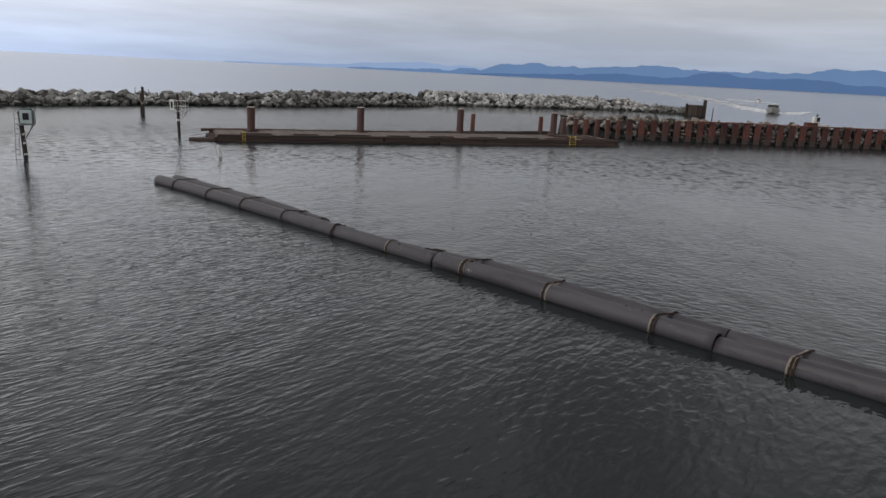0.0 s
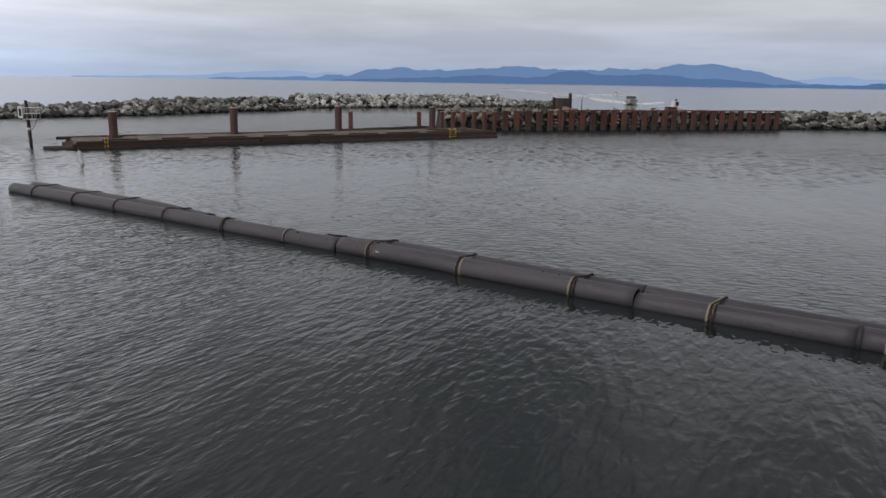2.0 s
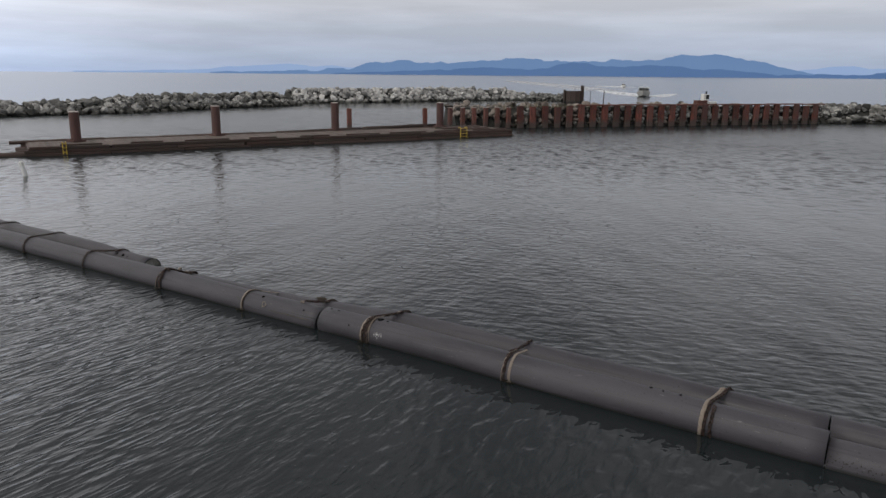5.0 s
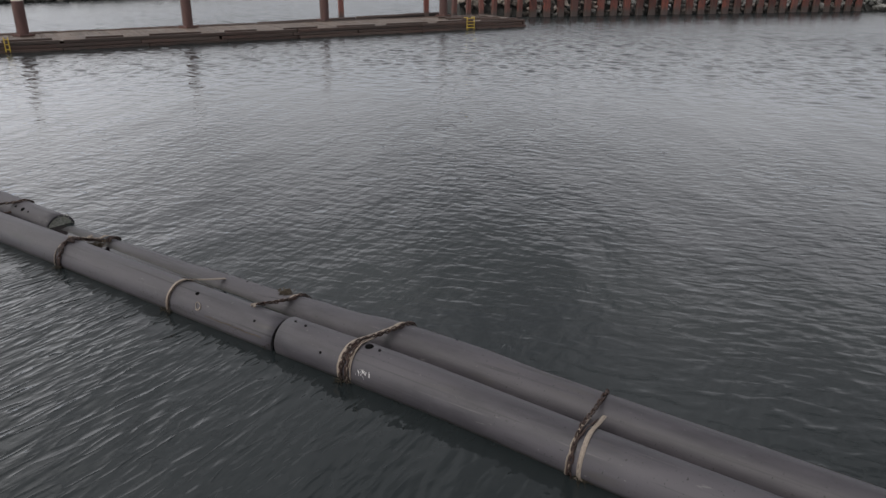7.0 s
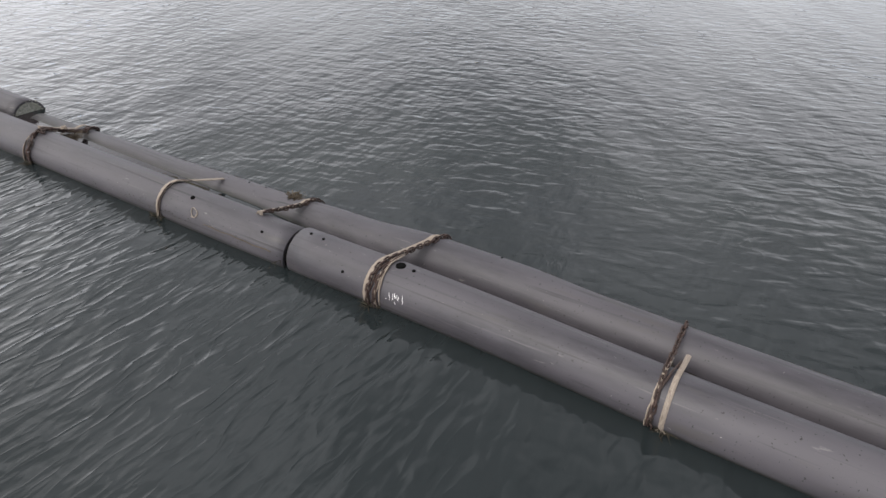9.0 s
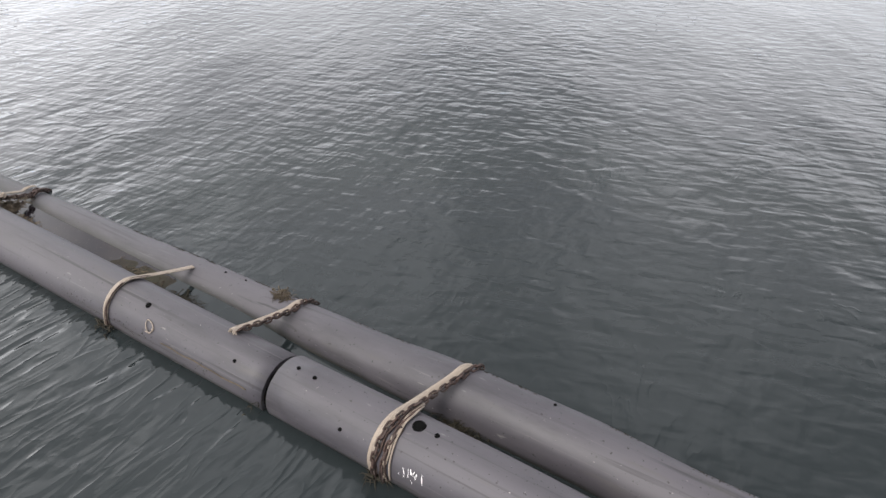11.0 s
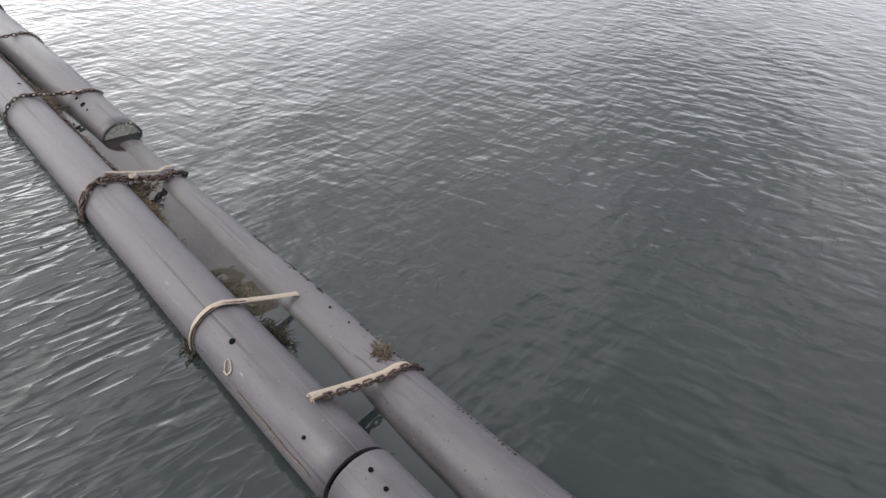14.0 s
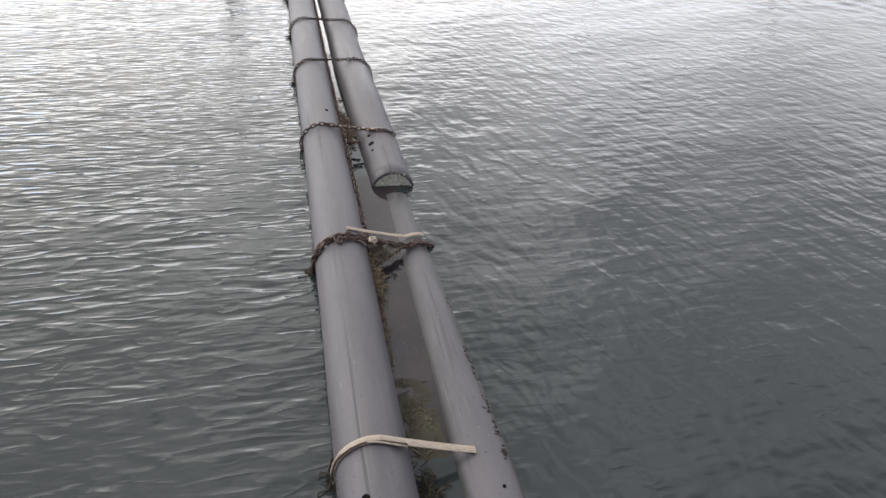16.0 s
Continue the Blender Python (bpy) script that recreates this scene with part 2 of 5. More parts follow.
M_ROCK_DARK_STUFF = material("dark_rubble", ((0.040, 0.039, 0.035), (0.40, 0.39, 0.37), (0.14, 0.136, 0.125)), fine=4.2, broad=0.3, rough=(0.75, 0.95), bump=1.0, bump_dist=0.06, rand=0.8, tide=(0.3, 1.0, (0.035, 0.034, 0.028)), island=True)
M_ROCK_BROWN = material("brown_rock", ((0.075, 0.062, 0.052), (0.27, 0.235, 0.205), (0.15, 0.125, 0.105)), fine=4.2, broad=0.3, rough=(0.75, 0.95), bump=1.0, bump_dist=0.06, rand=0.75, tide=(0.3, 1.1, (0.032, 0.026, 0.021)))
M_ROCK_BROWN_STUFF = material("brown_rubble", ((0.075, 0.062, 0.052), (0.27, 0.235, 0.205), (0.15, 0.125, 0.105)), fine=4.2, broad=0.3, rough=(0.75, 0.95), bump=1.0, bump_dist=0.06, rand=0.75, tide=(0.3, 1.1, (0.032, 0.026, 0.021)), island=True)
# near black: the shade in the gaps between blocks is put into this colour
M_GAP_SHADE = material("gap_shade_core", ((0.012, 0.012, 0.010), (0.04, 0.039, 0.035)), fine=1.5, rough=(0.8, 0.95), bump=0.9, bump_dist=0.15)
M_TIMBER = material("wet_timber", ((0.036, 0.020, 0.015), (0.092, 0.051, 0.038), (0.055, 0.040, 0.033)), fine=6, broad=0.8, rough=(0.55, 0.85), bump=0.5, bump_dist=0.01, rand=0.35, coords="obj", stretch=(0.3, 3, 3))
M_DECK = material("weathered_deck", ((0.060, 0.043, 0.033), (0.150, 0.115, 0.092), (0.085, 0.058, 0.043)), fine=7, broad=1.1, rough=(0.6, 0.85), bump=0.4, bump_dist=0.006, rand=0.28, coords="obj", stretch=(3, 0.4, 3), specks=((0.9, 0.55, 0.70, (0.17, 0.15, 0.13), (1, 1, 1)), (1.7, 0.58, 0.66, (0.045, 0.030, 0.022), (1, 1, 1))))
M_YELLOW = material("yellow_paint", ((0.55, 0.38, 0.03), (0.68, 0.50, 0.06), (0.42, 0.29, 0.04)), fine=12, rough=(0.4, 0.6), bump=0.1)
M_WHITE = material("white_paint", ((0.62, 0.62, 0.60), (0.78, 0.78, 0.76), (0.68, 0.67, 0.63)), fine=9, broad=2, rough=(0.4, 0.65), bump=0.1)
M_GALV = material("galvanised_steel", ((0.30, 0.30, 0.30), (0.46, 0.46, 0.46), (0.36, 0.34, 0.32)), fine=14, rough=(0.45, 0.65), bump=0.1, metal=0.5)
M_PALEBOARD = material("pale_board_field", ((0.55, 0.63, 0.60), (0.68, 0.74, 0.71)), fine=9, rough=(0.4, 0.6), bump=0.05)
M_DKGREEN = material("dark_green_edge", ((0.03, 0.09, 0.075), (0.05, 0.12, 0.10)), fine=9, rough=(0.4, 0.6), bump=0.05)
M_HULL = material("boat_paint", ((0.22, 0.218, 0.205), (0.34, 0.335, 0.315)), fine=4, rough=(0.4, 0.6), bump=0.05)
M_GLASS = material("dark_boat_glass", ((0.012, 0.014, 0.016), (0.02, 0.022, 0.025)), fine=4, rough=(0.05, 0.12), bump=0.0)
M_GRASS = material("dry_scrub", ((0.05, 0.055, 0.025), (0.14, 0.13, 0.07)), fine=8, rough=(0.8, 0.95), bump=0.2, rand=0.3)


def water_material():
    m = bpy.data.materials.new("sea_water")
    m.use_nodes = True
    nt, ln = m.node_tree.nodes, m.node_tree.links
    bs = nt["Principled BSDF"]
    bs.inputs["Base Color"].default_value = (0.0128, 0.0163, 0.0173, 1)
    bs.inputs["Roughness"].default_value = 0.07
    bs.inputs["IOR"].default_value = 1.333
    pos = nt.new("ShaderNodeNewGeometry").outputs["Position"]

    def noise_at(scale, rot, sx, sy, detail=3.0, rough=0.5, dist=0.0):
        mp = nt.new("ShaderNodeMapping")
        mp.vector_type = "TEXTURE"  # turned first, then stretched along the crests
        mp.inputs["Rotation"].default_value = (0, 0, radians(rot))
        mp.inputs["Scale"].default_value = (1 / sx, 1 / sy, 1)
        ln.new(pos, mp.inputs["Vector"])
        nz = nt.new("ShaderNodeTexNoise")
        nz.inputs["Scale"].default_value, nz.inputs["Detail"].default_value = scale, detail
        nz.inputs["Roughness"].default_value, nz.inputs["Distortion"].default_value = rough, dist
        ln.new(mp.outputs[0], nz.inputs["Vector"])
        return nz.outputs["Fac"]

    def math_(op, a, b):
        nd = nt.new("ShaderNodeMath")
        nd.operation = op
        for k, v in enumerate((a, b)):
            if isinstance(v, float):
                nd.inputs[k].default_value = v
            else:
                ln.new(v, nd.inputs[k])
        return nd.outputs[0]

    sp = nt.new("ShaderNodeSeparateXYZ")
    ln.new(pos, sp.inputs[0])
    # one train of ripples runs up the seaward half of the boom, another down the rest
    west = nt.new("ShaderNodeMapRange")
    west.inputs["From Min"].default_value, west.inputs["From Max"].default_value = 5.0, -7.0
    west.interpolation_type = "SMOOTHSTEP"
    ln.new(math_("ADD", sp.outputs["X"], math_("MULTIPLY", sp.outputs["Y"], 0.5)), west.inputs["Value"])
    side = nt.new("ShaderNodeMapRange")
    side.inputs["From Min"].default_value, side.inputs["From Max"].default_value = 3.0, 0.5
    side.interpolation_type = "SMOOTHSTEP"
    ln.new(sp.outputs["Y"], side.inputs["Value"])
    west = math_("MULTIPLY", west.outputs[0], math_("ADD", math_("MULTIPLY", side.outputs[0], 0.8), 0.2))
    long_ = noise_at(0.6, 25, 1.0, 0.4, 2.0, 0.4, 0.2)
    mid = noise_at(4.2, 1, 1.0, 0.32, 1.5, 0.45, 0.3)
    skew = noise_at(3.7, 7, 1.0, 0.38, 1.5, 0.48, 0.35)
    cross = noise_at(3.5, -72, 1.0, 0.5, 1.5, 0.45, 0.35)
    # steep little crests on the first train
    n_ = noise_at(4.2, 0, 1.0, 0.24, 1.5, 0.5, 0.3)
    crests = math_("POWER", math_("SUBTRACT", 1.0, math_("ABSOLUTE", math_("SUBTRACT", math_("MULTIPLY", n_, 2.0), 1.0), 0.0)), 3.0)
    tiny = noise_at(8.0, 10, 1.0, 0.6, 2.0, 0.6, 0.2)
    gust = noise_at(0.09, 30, 1.0, 0.6, 3.0, 0.5, 0.5)
    gm = nt.new("ShaderNodeMapRange")
    gm.inputs["From Min"].default_value, gm.inputs["From Max"].default_value = 0.35, 0.65
    gm.inputs["To Min"].default_value, gm.inputs["To Max"].default_value = 0.6, 1.15
    ln.new(gust, gm.inputs["Value"])
    east = math_("SUBTRACT", 1.0, west)
    lee_side = math_("MULTIPLY", east, math_("SUBTRACT", 1.0, side.outputs[0]))
    h = math_("MULTIPLY", long_, WAVE[0])
    h = math_("ADD", h, math_("MULTIPLY", mid, math_("ADD", math_("MULTIPLY", west, WAVE[1] * 0.9), WAVE[1] * 0.1)))
    w_skew = math_("MULTIPLY", math_("ADD", math_("MULTIPLY", east, WAVE[2] * 0.7), WAVE[2] * 0.3), math_("SUBTRACT", 1.0, math_("MULTIPLY", lee_side, 0.65)))
    h = math_("ADD", h, math_("MULTIPLY", skew, w_skew))
    h = math_("ADD", h, math_("MULTIPLY", math_("MULTIPLY", crests, west), WAVE[4]))
    w_cross = math_("MULTIPLY", math_("ADD", math_("MULTIPLY", lee_side, WAVE[3] * 0.75), WAVE[3] * 0.25), gm.outputs[0])
    h = math_("ADD", h, math_("MULTIPLY", cross, w_cross))
    h = math_("ADD", h, math_("MULTIPLY", tiny, WAVE[5]))
    # smoother in the lee of the wall, choppier out in the open strait
    dist = nt.new("ShaderNodeVectorMath")
    dist.operation = "LENGTH"
    ln.new(pos, dist.inputs[0])
    lee = nt.new("ShaderNodeValToRGB")
    lr = lee.color_ramp
    lr.elements[0].position, lr.elements[0].color = 0.005, (0.42, 0.42, 0.42, 1)
    lr.elements[1].position, lr.elements[1].color = 1.0, (0.2, 0.2, 0.2, 1)
    for p_, c_ in ((0.011, 0.48), (0.018, 0.41), (0.027, 0.34), (0.038, 0.30), (0.055, 0.25), (0.10, 0.15), (0.15, 0.08), (0.26, 0.18), (0.5, 0.2)):
        lr.elements.new(p_).color = (c_, c_, c_, 1)
    ln.new(math_("DIVIDE", dist.outputs["Value"], 700.0), lee.inputs[0])
    # unresolved ripples widen the gloss with distance; the open strait lies smoother
    far_rough = nt.new("ShaderNodeValToRGB")
    fr = far_rough.color_ramp
    fr.elements[0].position, fr.elements[0].color = 0.017, (0.03, 0.03, 0.03, 1)
    fr.elements[1].position, fr.elements[1].color = 0.75, (0.15, 0.15, 0.15, 1)
    for p_, c_ in ((0.050, 0.12), (0.090, 0.26), (0.16, 0.22), (0.22, 0.14)):
        fr.elements.new(p_).color = (c_, c_, c_, 1)
    ln.new(math_("DIVIDE", dist.outputs["Value"], 700.0), far_rough.inputs[0])
    ln.new(far_rough.outputs["Color"], bs.inputs["Roughness"])
    h = math_("MULTIPLY", h, math_("MULTIPLY", lee.outputs["Color"], 2.5))
    # a few thin broken wavelets that catch the light
    thin_ = math_("POWER", math_("SUBTRACT", 1.0, math_("ABSOLUTE", math_("SUBTRACT", math_("MULTIPLY", noise_at(1.9, 14, 1.0, 0.45, 3.0, 0.55, 0.5), 2.0), 1.0), 0.0)), 14.0)
    spot = nt.new("ShaderNodeMapRange")
    spot.inputs["From Min"].default_value, spot.inputs["From Max"].default_value = 0.55, 0.66
    ln.new(noise_at(0.9, 70, 1.0, 0.7, 3.0, 0.6, 0.4), spot.inputs["Value"])
    h = math_("ADD", h, math_("MULTIPLY", math_("MULTIPLY", thin_, spot.outputs[0]), 0.004))
    # sheltered water lies calm between the two lines of pipe
    yd = math_("ABSOLUTE", math_("SUBTRACT", sp.outputs["Y"], 1.25), 0.0)
    xd = math_("ABSOLUTE", sp.outputs["X"], 0.0)
    calm = math_("MAXIMUM", math_("GREATER_THAN", yd, 0.55), math_("GREATER_THAN", xd, 27.0))
    calm = math_("MAXIMUM", calm, 0.08)
    h = math_("MULTIPLY", h, calm)
    bp = nt.new("ShaderNodeBump")
    bp.inputs["Strength"].default_value, bp.inputs["Distance"].default_value = 1.0, 1.0
    ln.new(h, bp.inputs["Height"])
    ln.new(bp.outputs[0], bs.inputs["Normal"])
    return m


WAVE = (0.08, 0.034, 0.038, 0.036, 0.0125, 0.0014)
M_WATER = water_material()


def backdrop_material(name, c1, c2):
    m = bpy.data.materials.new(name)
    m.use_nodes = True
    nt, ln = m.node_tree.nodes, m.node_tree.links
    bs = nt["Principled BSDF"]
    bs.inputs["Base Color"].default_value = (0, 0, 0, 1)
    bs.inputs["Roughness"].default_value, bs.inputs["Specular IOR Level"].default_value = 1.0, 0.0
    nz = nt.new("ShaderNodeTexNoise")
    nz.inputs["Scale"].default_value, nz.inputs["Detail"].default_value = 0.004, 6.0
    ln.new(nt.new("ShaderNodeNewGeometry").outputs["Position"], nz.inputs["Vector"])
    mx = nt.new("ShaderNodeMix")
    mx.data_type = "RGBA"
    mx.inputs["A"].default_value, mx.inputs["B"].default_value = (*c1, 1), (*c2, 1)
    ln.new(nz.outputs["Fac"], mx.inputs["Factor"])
    # distance haze is painted in: the hills glow a flat blue, unlit
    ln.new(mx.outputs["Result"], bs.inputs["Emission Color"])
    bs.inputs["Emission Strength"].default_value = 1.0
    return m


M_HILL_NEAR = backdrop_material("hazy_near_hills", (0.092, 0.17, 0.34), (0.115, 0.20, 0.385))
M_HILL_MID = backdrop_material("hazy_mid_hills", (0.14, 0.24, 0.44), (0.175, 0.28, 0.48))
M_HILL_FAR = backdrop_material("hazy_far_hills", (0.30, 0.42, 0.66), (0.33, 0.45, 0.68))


def foam_material(name, most):
    m = bpy.data.materials.new(name)
    m.use_nodes = True
    nt, ln = m.node_tree.nodes, m.node_tree.links
    bs = nt["Principled BSDF"]
    bs.inputs["Base Color"].default_value, bs.inputs["Roughness"].default_value = (0.8, 0.82, 0.84, 1), 0.9
    nz = nt.new("ShaderNodeTexNoise")
    nz.inputs["Scale"].default_value, nz.inputs["Detail"].default_value = 0.8, 6.0
    ln.new(nt.new("ShaderNodeNewGeometry").outputs["Position"], nz.inputs["Vector"])
    mr = nt.new("ShaderNodeMapRange")
    mr.inputs["From Min"].default_value, mr.inputs["From Max"].default_value = 0.36, 0.60
    mr.inputs["To Min"].default_value, mr.inputs["To Max"].default_value = 0.30 * most, most
    ln.new(nz.outputs["Fac"], mr.inputs["Value"])
    ln.new(mr.outputs[0], bs.inputs["Alpha"])
    return m


M_FOAM = foam_material("sea_foam", 0.97)
M_FOAM_THIN = foam_material("thin_foam", 0.30)


# ---- mesh helpers ----
def link_mesh(name, bm, mat, parent=None, label="", smooth=False):
    me = bpy.data.meshes.new(name)
    bm.to_mesh(me)
    bm.free()
    if smooth:
        me.shade_smooth()
    me.materials.append(mat)
    ob = new(name, me)
    if parent:
        ob.parent = parent
    if label:
        ob["label"] = label
    return ob


def part(name, bm, mat, parent, label="", smooth=False):
    return link_mesh(name, bm, mat, parent, label, smooth)


def thing(name, label, category, at=(0, 0, 0), rz=0.0, group="", kind=""):
    ob = new(name)
    ob.empty_display_size = 0.1
    ob.matrix_world = pose(*at, 0, 0, rz)
    return tagged(ob, label, category, group, kind)


def piece(name, me, parent, m):
    ob = new(name, me)
    ob.parent = parent
    ob.matrix_local = m
    return ob


def box(bm, size, at=(0, 0, 0), rot=(0, 0, 0), bevel=0.0):
    g = bmesh.ops.create_cube(bm, size=1.0, matrix=pose(*at, *rot) @ Matrix.Diagonal((*size, 1)))
    if bevel:
        ed = list({e for v in g["verts"] for e in v.link_edges})
        bmesh.ops.bevel(bm, geom=ed, offset=bevel, segments=2, affect="EDGES", profile=0.5)
    return bm


def boxed(size, at=(0, 0, 0), rot=(0, 0, 0), bevel=0.0):
    return box(bmesh.new(), size, at, rot, bevel)


def rod(bm, a, b, r, r2=None, seg=10, caps=True):
    a, b = Vector(a), Vector(b)
    d = b - a
    m = Matrix.Translation((a + b) / 2) @ d.to_track_quat("Z", "Y").to_matrix().to_4x4()
    bmesh.ops.create_cone(bm, cap_ends=caps, segments=seg, radius1=r, radius2=r if r2 is None else r2, depth=d.length, matrix=m)
    return bm


def sweep(bm, pts, profile, side=Vector((1, 0, 0)), cap=True):
    """A closed profile (a, b) carried along pts; a runs along side, b along the local normal."""
    rings = []
    for k, p in enumerate(pts):
        t = (pts[min(k + 1, len(pts) - 1)] - pts[max(k - 1, 0)]).normalized()
        s = (side - t * side.dot(t)).normalized()
        nrm = s.cross(t)
        rings.append([bm.verts.new(p + s * a + nrm * b) for a, b in profile])
    for r0, r1 in zip(rings, rings[1:]):
        for k in range(len(profile)):
            j = (k + 1) % len(profile)
            bm.faces.new((r0[k], r0[j], r1[j], r1[k]))
    if cap:
        bm.faces.new(list(reversed(rings[0])))
        bm.faces.new(rings[-1])
    bmesh.ops.recalc_face_normals(bm, faces=bm.faces)
    return bm


def rock_meshes(n, seed, mat):
    out = []
    for k in range(n):
        rg = random.Random(seed + k)
        bm = bmesh.new()
        sx, sy, sz = rg.uniform(0.85, 1.35), rg.uniform(0.75, 1.05), rg.uniform(0.6, 0.95)
        pts = []
        while len(pts) < 12:
            d = Vector((rg.gauss(0, 1), rg.gauss(0, 1), rg.gauss(0, 1))).normalized() * rg.uniform(0.8, 1.2)
            if all((d - q).length > 0.5 for q in pts):
                pts.append(d)
        vs = [bm.verts.new((p.x * sx, p.y * sy, p.z * sz)) for p in pts]
        bmesh.ops.convex_hull(bm, input=vs)
        me = bpy.data.meshes.new("rock")
        bm.to_mesh(me)
        bm.free()
        me.materials.append(mat)
        out.append(me)
    return out


# ---- sea ----
def sea():
    """One sheet out to the horizon; over the harbour basin it carries a real, choppy relief."""
    rg = random.Random(12)
    rings = [0.0, 8.0, 14.0] + [16.0 + 0.19 * k for k in range(620)] + [136.0, 145.0, 160.0, 180.0, 220.0, 300.0, 500.0, 1000.0, 2200.0, 4900.0]
    fine = [66.0 + 0.26 * k for k in range(482)]
    angs = np.radians(np.array(fine + [fine[-1] + 2.0 + (358.0 - fine[-1] + 66.0) * k / 60 for k in range(60)]))
    rr = np.array(rings[1:])
    ca, sa = np.cos(angs), np.sin(angs)
    x, y = rr[:, None] * ca[None], rr[:, None] * sa[None]
    z = np.zeros_like(x)
    for _ in range(36):
        lam = rg.uniform(0.62, 0.95) if rg.random() < 0.7 else rg.uniform(0.95, 1.7)
        d = radians(rg.gauss(118, 42))
        k = math.tau / lam
        z += 0.0245 * lam * np.sin(k * (x * math.cos(d) + y * math.sin(d)) + rg.uniform(0, math.tau)) / 5.8

    def ramp(v, a, b):
        f = np.clip((v - a) / (b - a), 0, 1)
        return f * f * (3 - 2 * f)

    deg = np.degrees(angs)[None]
    z *= CHOP * (ramp(rr, 22, 45) * (1 - 0.32 * ramp(rr, 60, 82)) * (1 - ramp(rr, 112, 132)))[:, None] * ramp(deg, 66, 74) * (1 - ramp(deg, 180, 190))
    n = len(angs)
    verts = np.concatenate((np.zeros((1, 3)), np.stack((x, y, z), -1).reshape(-1, 3)))
    faces = [(0, 1 + k, 1 + (k + 1) % n) for k in range(n)]
    k0 = np.arange(n)
    k1 = (k0 + 1) % n
    for r in range(len(rr) - 1):
        a, b = 1 + r * n, 1 + (r + 1) * n
        faces += np.stack((a + k0, b + k0, b + k1, a + k1), -1).tolist()
    me = bpy.data.meshes.new("water")
    me.from_pydata(verts.tolist(), [], faces)
    me.shade_smooth()
    me.materials.append(M_WATER)
    return tagged(new("water", me), "dark grey-green rippled sea under an overcast sky", "water", kind="structure")


CHOP = 1.08

sea()


def hills(name, dist, az0, az1, base, peaks, mat, label, rough):
    """A hazy range: a sum of broad summits along an arc, with a thickness of its own."""
    bm = bmesh.new()
    n = 220
    rows = []
    for k in range(n + 1):
        f = k / n
        a = radians(az0 + (az1 - az0) * f)
        deg = az0 + (az1 - az0) * f
        el = base + sum(h * math.exp(-((deg - c) / w) ** 2) for c, h, w in peaks)
        el += rough * noise.fractal(Vector((deg * 0.55, dist * 0.001, 0)), 0.8, 2.1, 5)
        el *= min(1.0, 5 * f, 5 * (1 - f)) ** 0.7 if f not in (0, 1) else 0
        z = dist * math.tan(radians(max(el * 1.22 + 0.06, 0.0))) + 2.0
        c, s = math.cos(a), math.sin(a)
        rows.append([bm.verts.new((c * dist, s * dist, -3)), bm.verts.new((c * (dist + 25), s * (dist + 25), z * 0.55)), bm.verts.new((c * (dist + 60), s * (dist + 60), z)), bm.verts.new((c * (dist + 110), s * (dist + 110), -3))])
    for r0, r1 in zip(rows, rows[1:]):
        for k in range(3):
            bm.faces.new((r0[k], r1[k], r1[k + 1], r0[k + 1]))
    return tagged(link_mesh(name, bm, mat, smooth=True), label, "mountains", kind="structure")


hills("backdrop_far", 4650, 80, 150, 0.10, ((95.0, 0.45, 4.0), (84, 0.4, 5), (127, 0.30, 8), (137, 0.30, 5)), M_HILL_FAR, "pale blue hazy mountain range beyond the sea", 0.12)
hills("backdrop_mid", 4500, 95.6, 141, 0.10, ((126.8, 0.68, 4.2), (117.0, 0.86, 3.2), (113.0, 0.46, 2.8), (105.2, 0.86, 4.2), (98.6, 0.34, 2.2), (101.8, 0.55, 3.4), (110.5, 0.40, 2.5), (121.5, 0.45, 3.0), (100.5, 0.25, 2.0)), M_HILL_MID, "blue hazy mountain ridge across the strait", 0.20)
hills("backdrop_near", 4350, 76, 132, 0.05, ((114.0, 0.70, 2.6), (108.5, 0.48, 3.4), (120, 0.32, 3.0), (125.0, 0.28, 4.0), (103, 0.25, 3), (131, 0.10, 4), (90, 0.2, 5), (84, 0.3, 4)), M_HILL_NEAR, "forested headland low on the horizon, painted in dark blue haze", 0.15)


# ---- rubble mounds ----
def along(poly, s):
    """Point and direction at the distance s along a plan polyline."""
    for a, b in zip(poly, poly[1:]):
        a, b = Vector(a), Vector(b)
        ln = (b - a).length
        if s <= ln or b == Vector(poly[-1]):
            d = (b - a) / ln
            return a + d * min(s, ln), d
        s -= ln


def length(poly):
    return sum((Vector(b) - Vector(a)).length for a, b in zip(poly, poly[1:]))


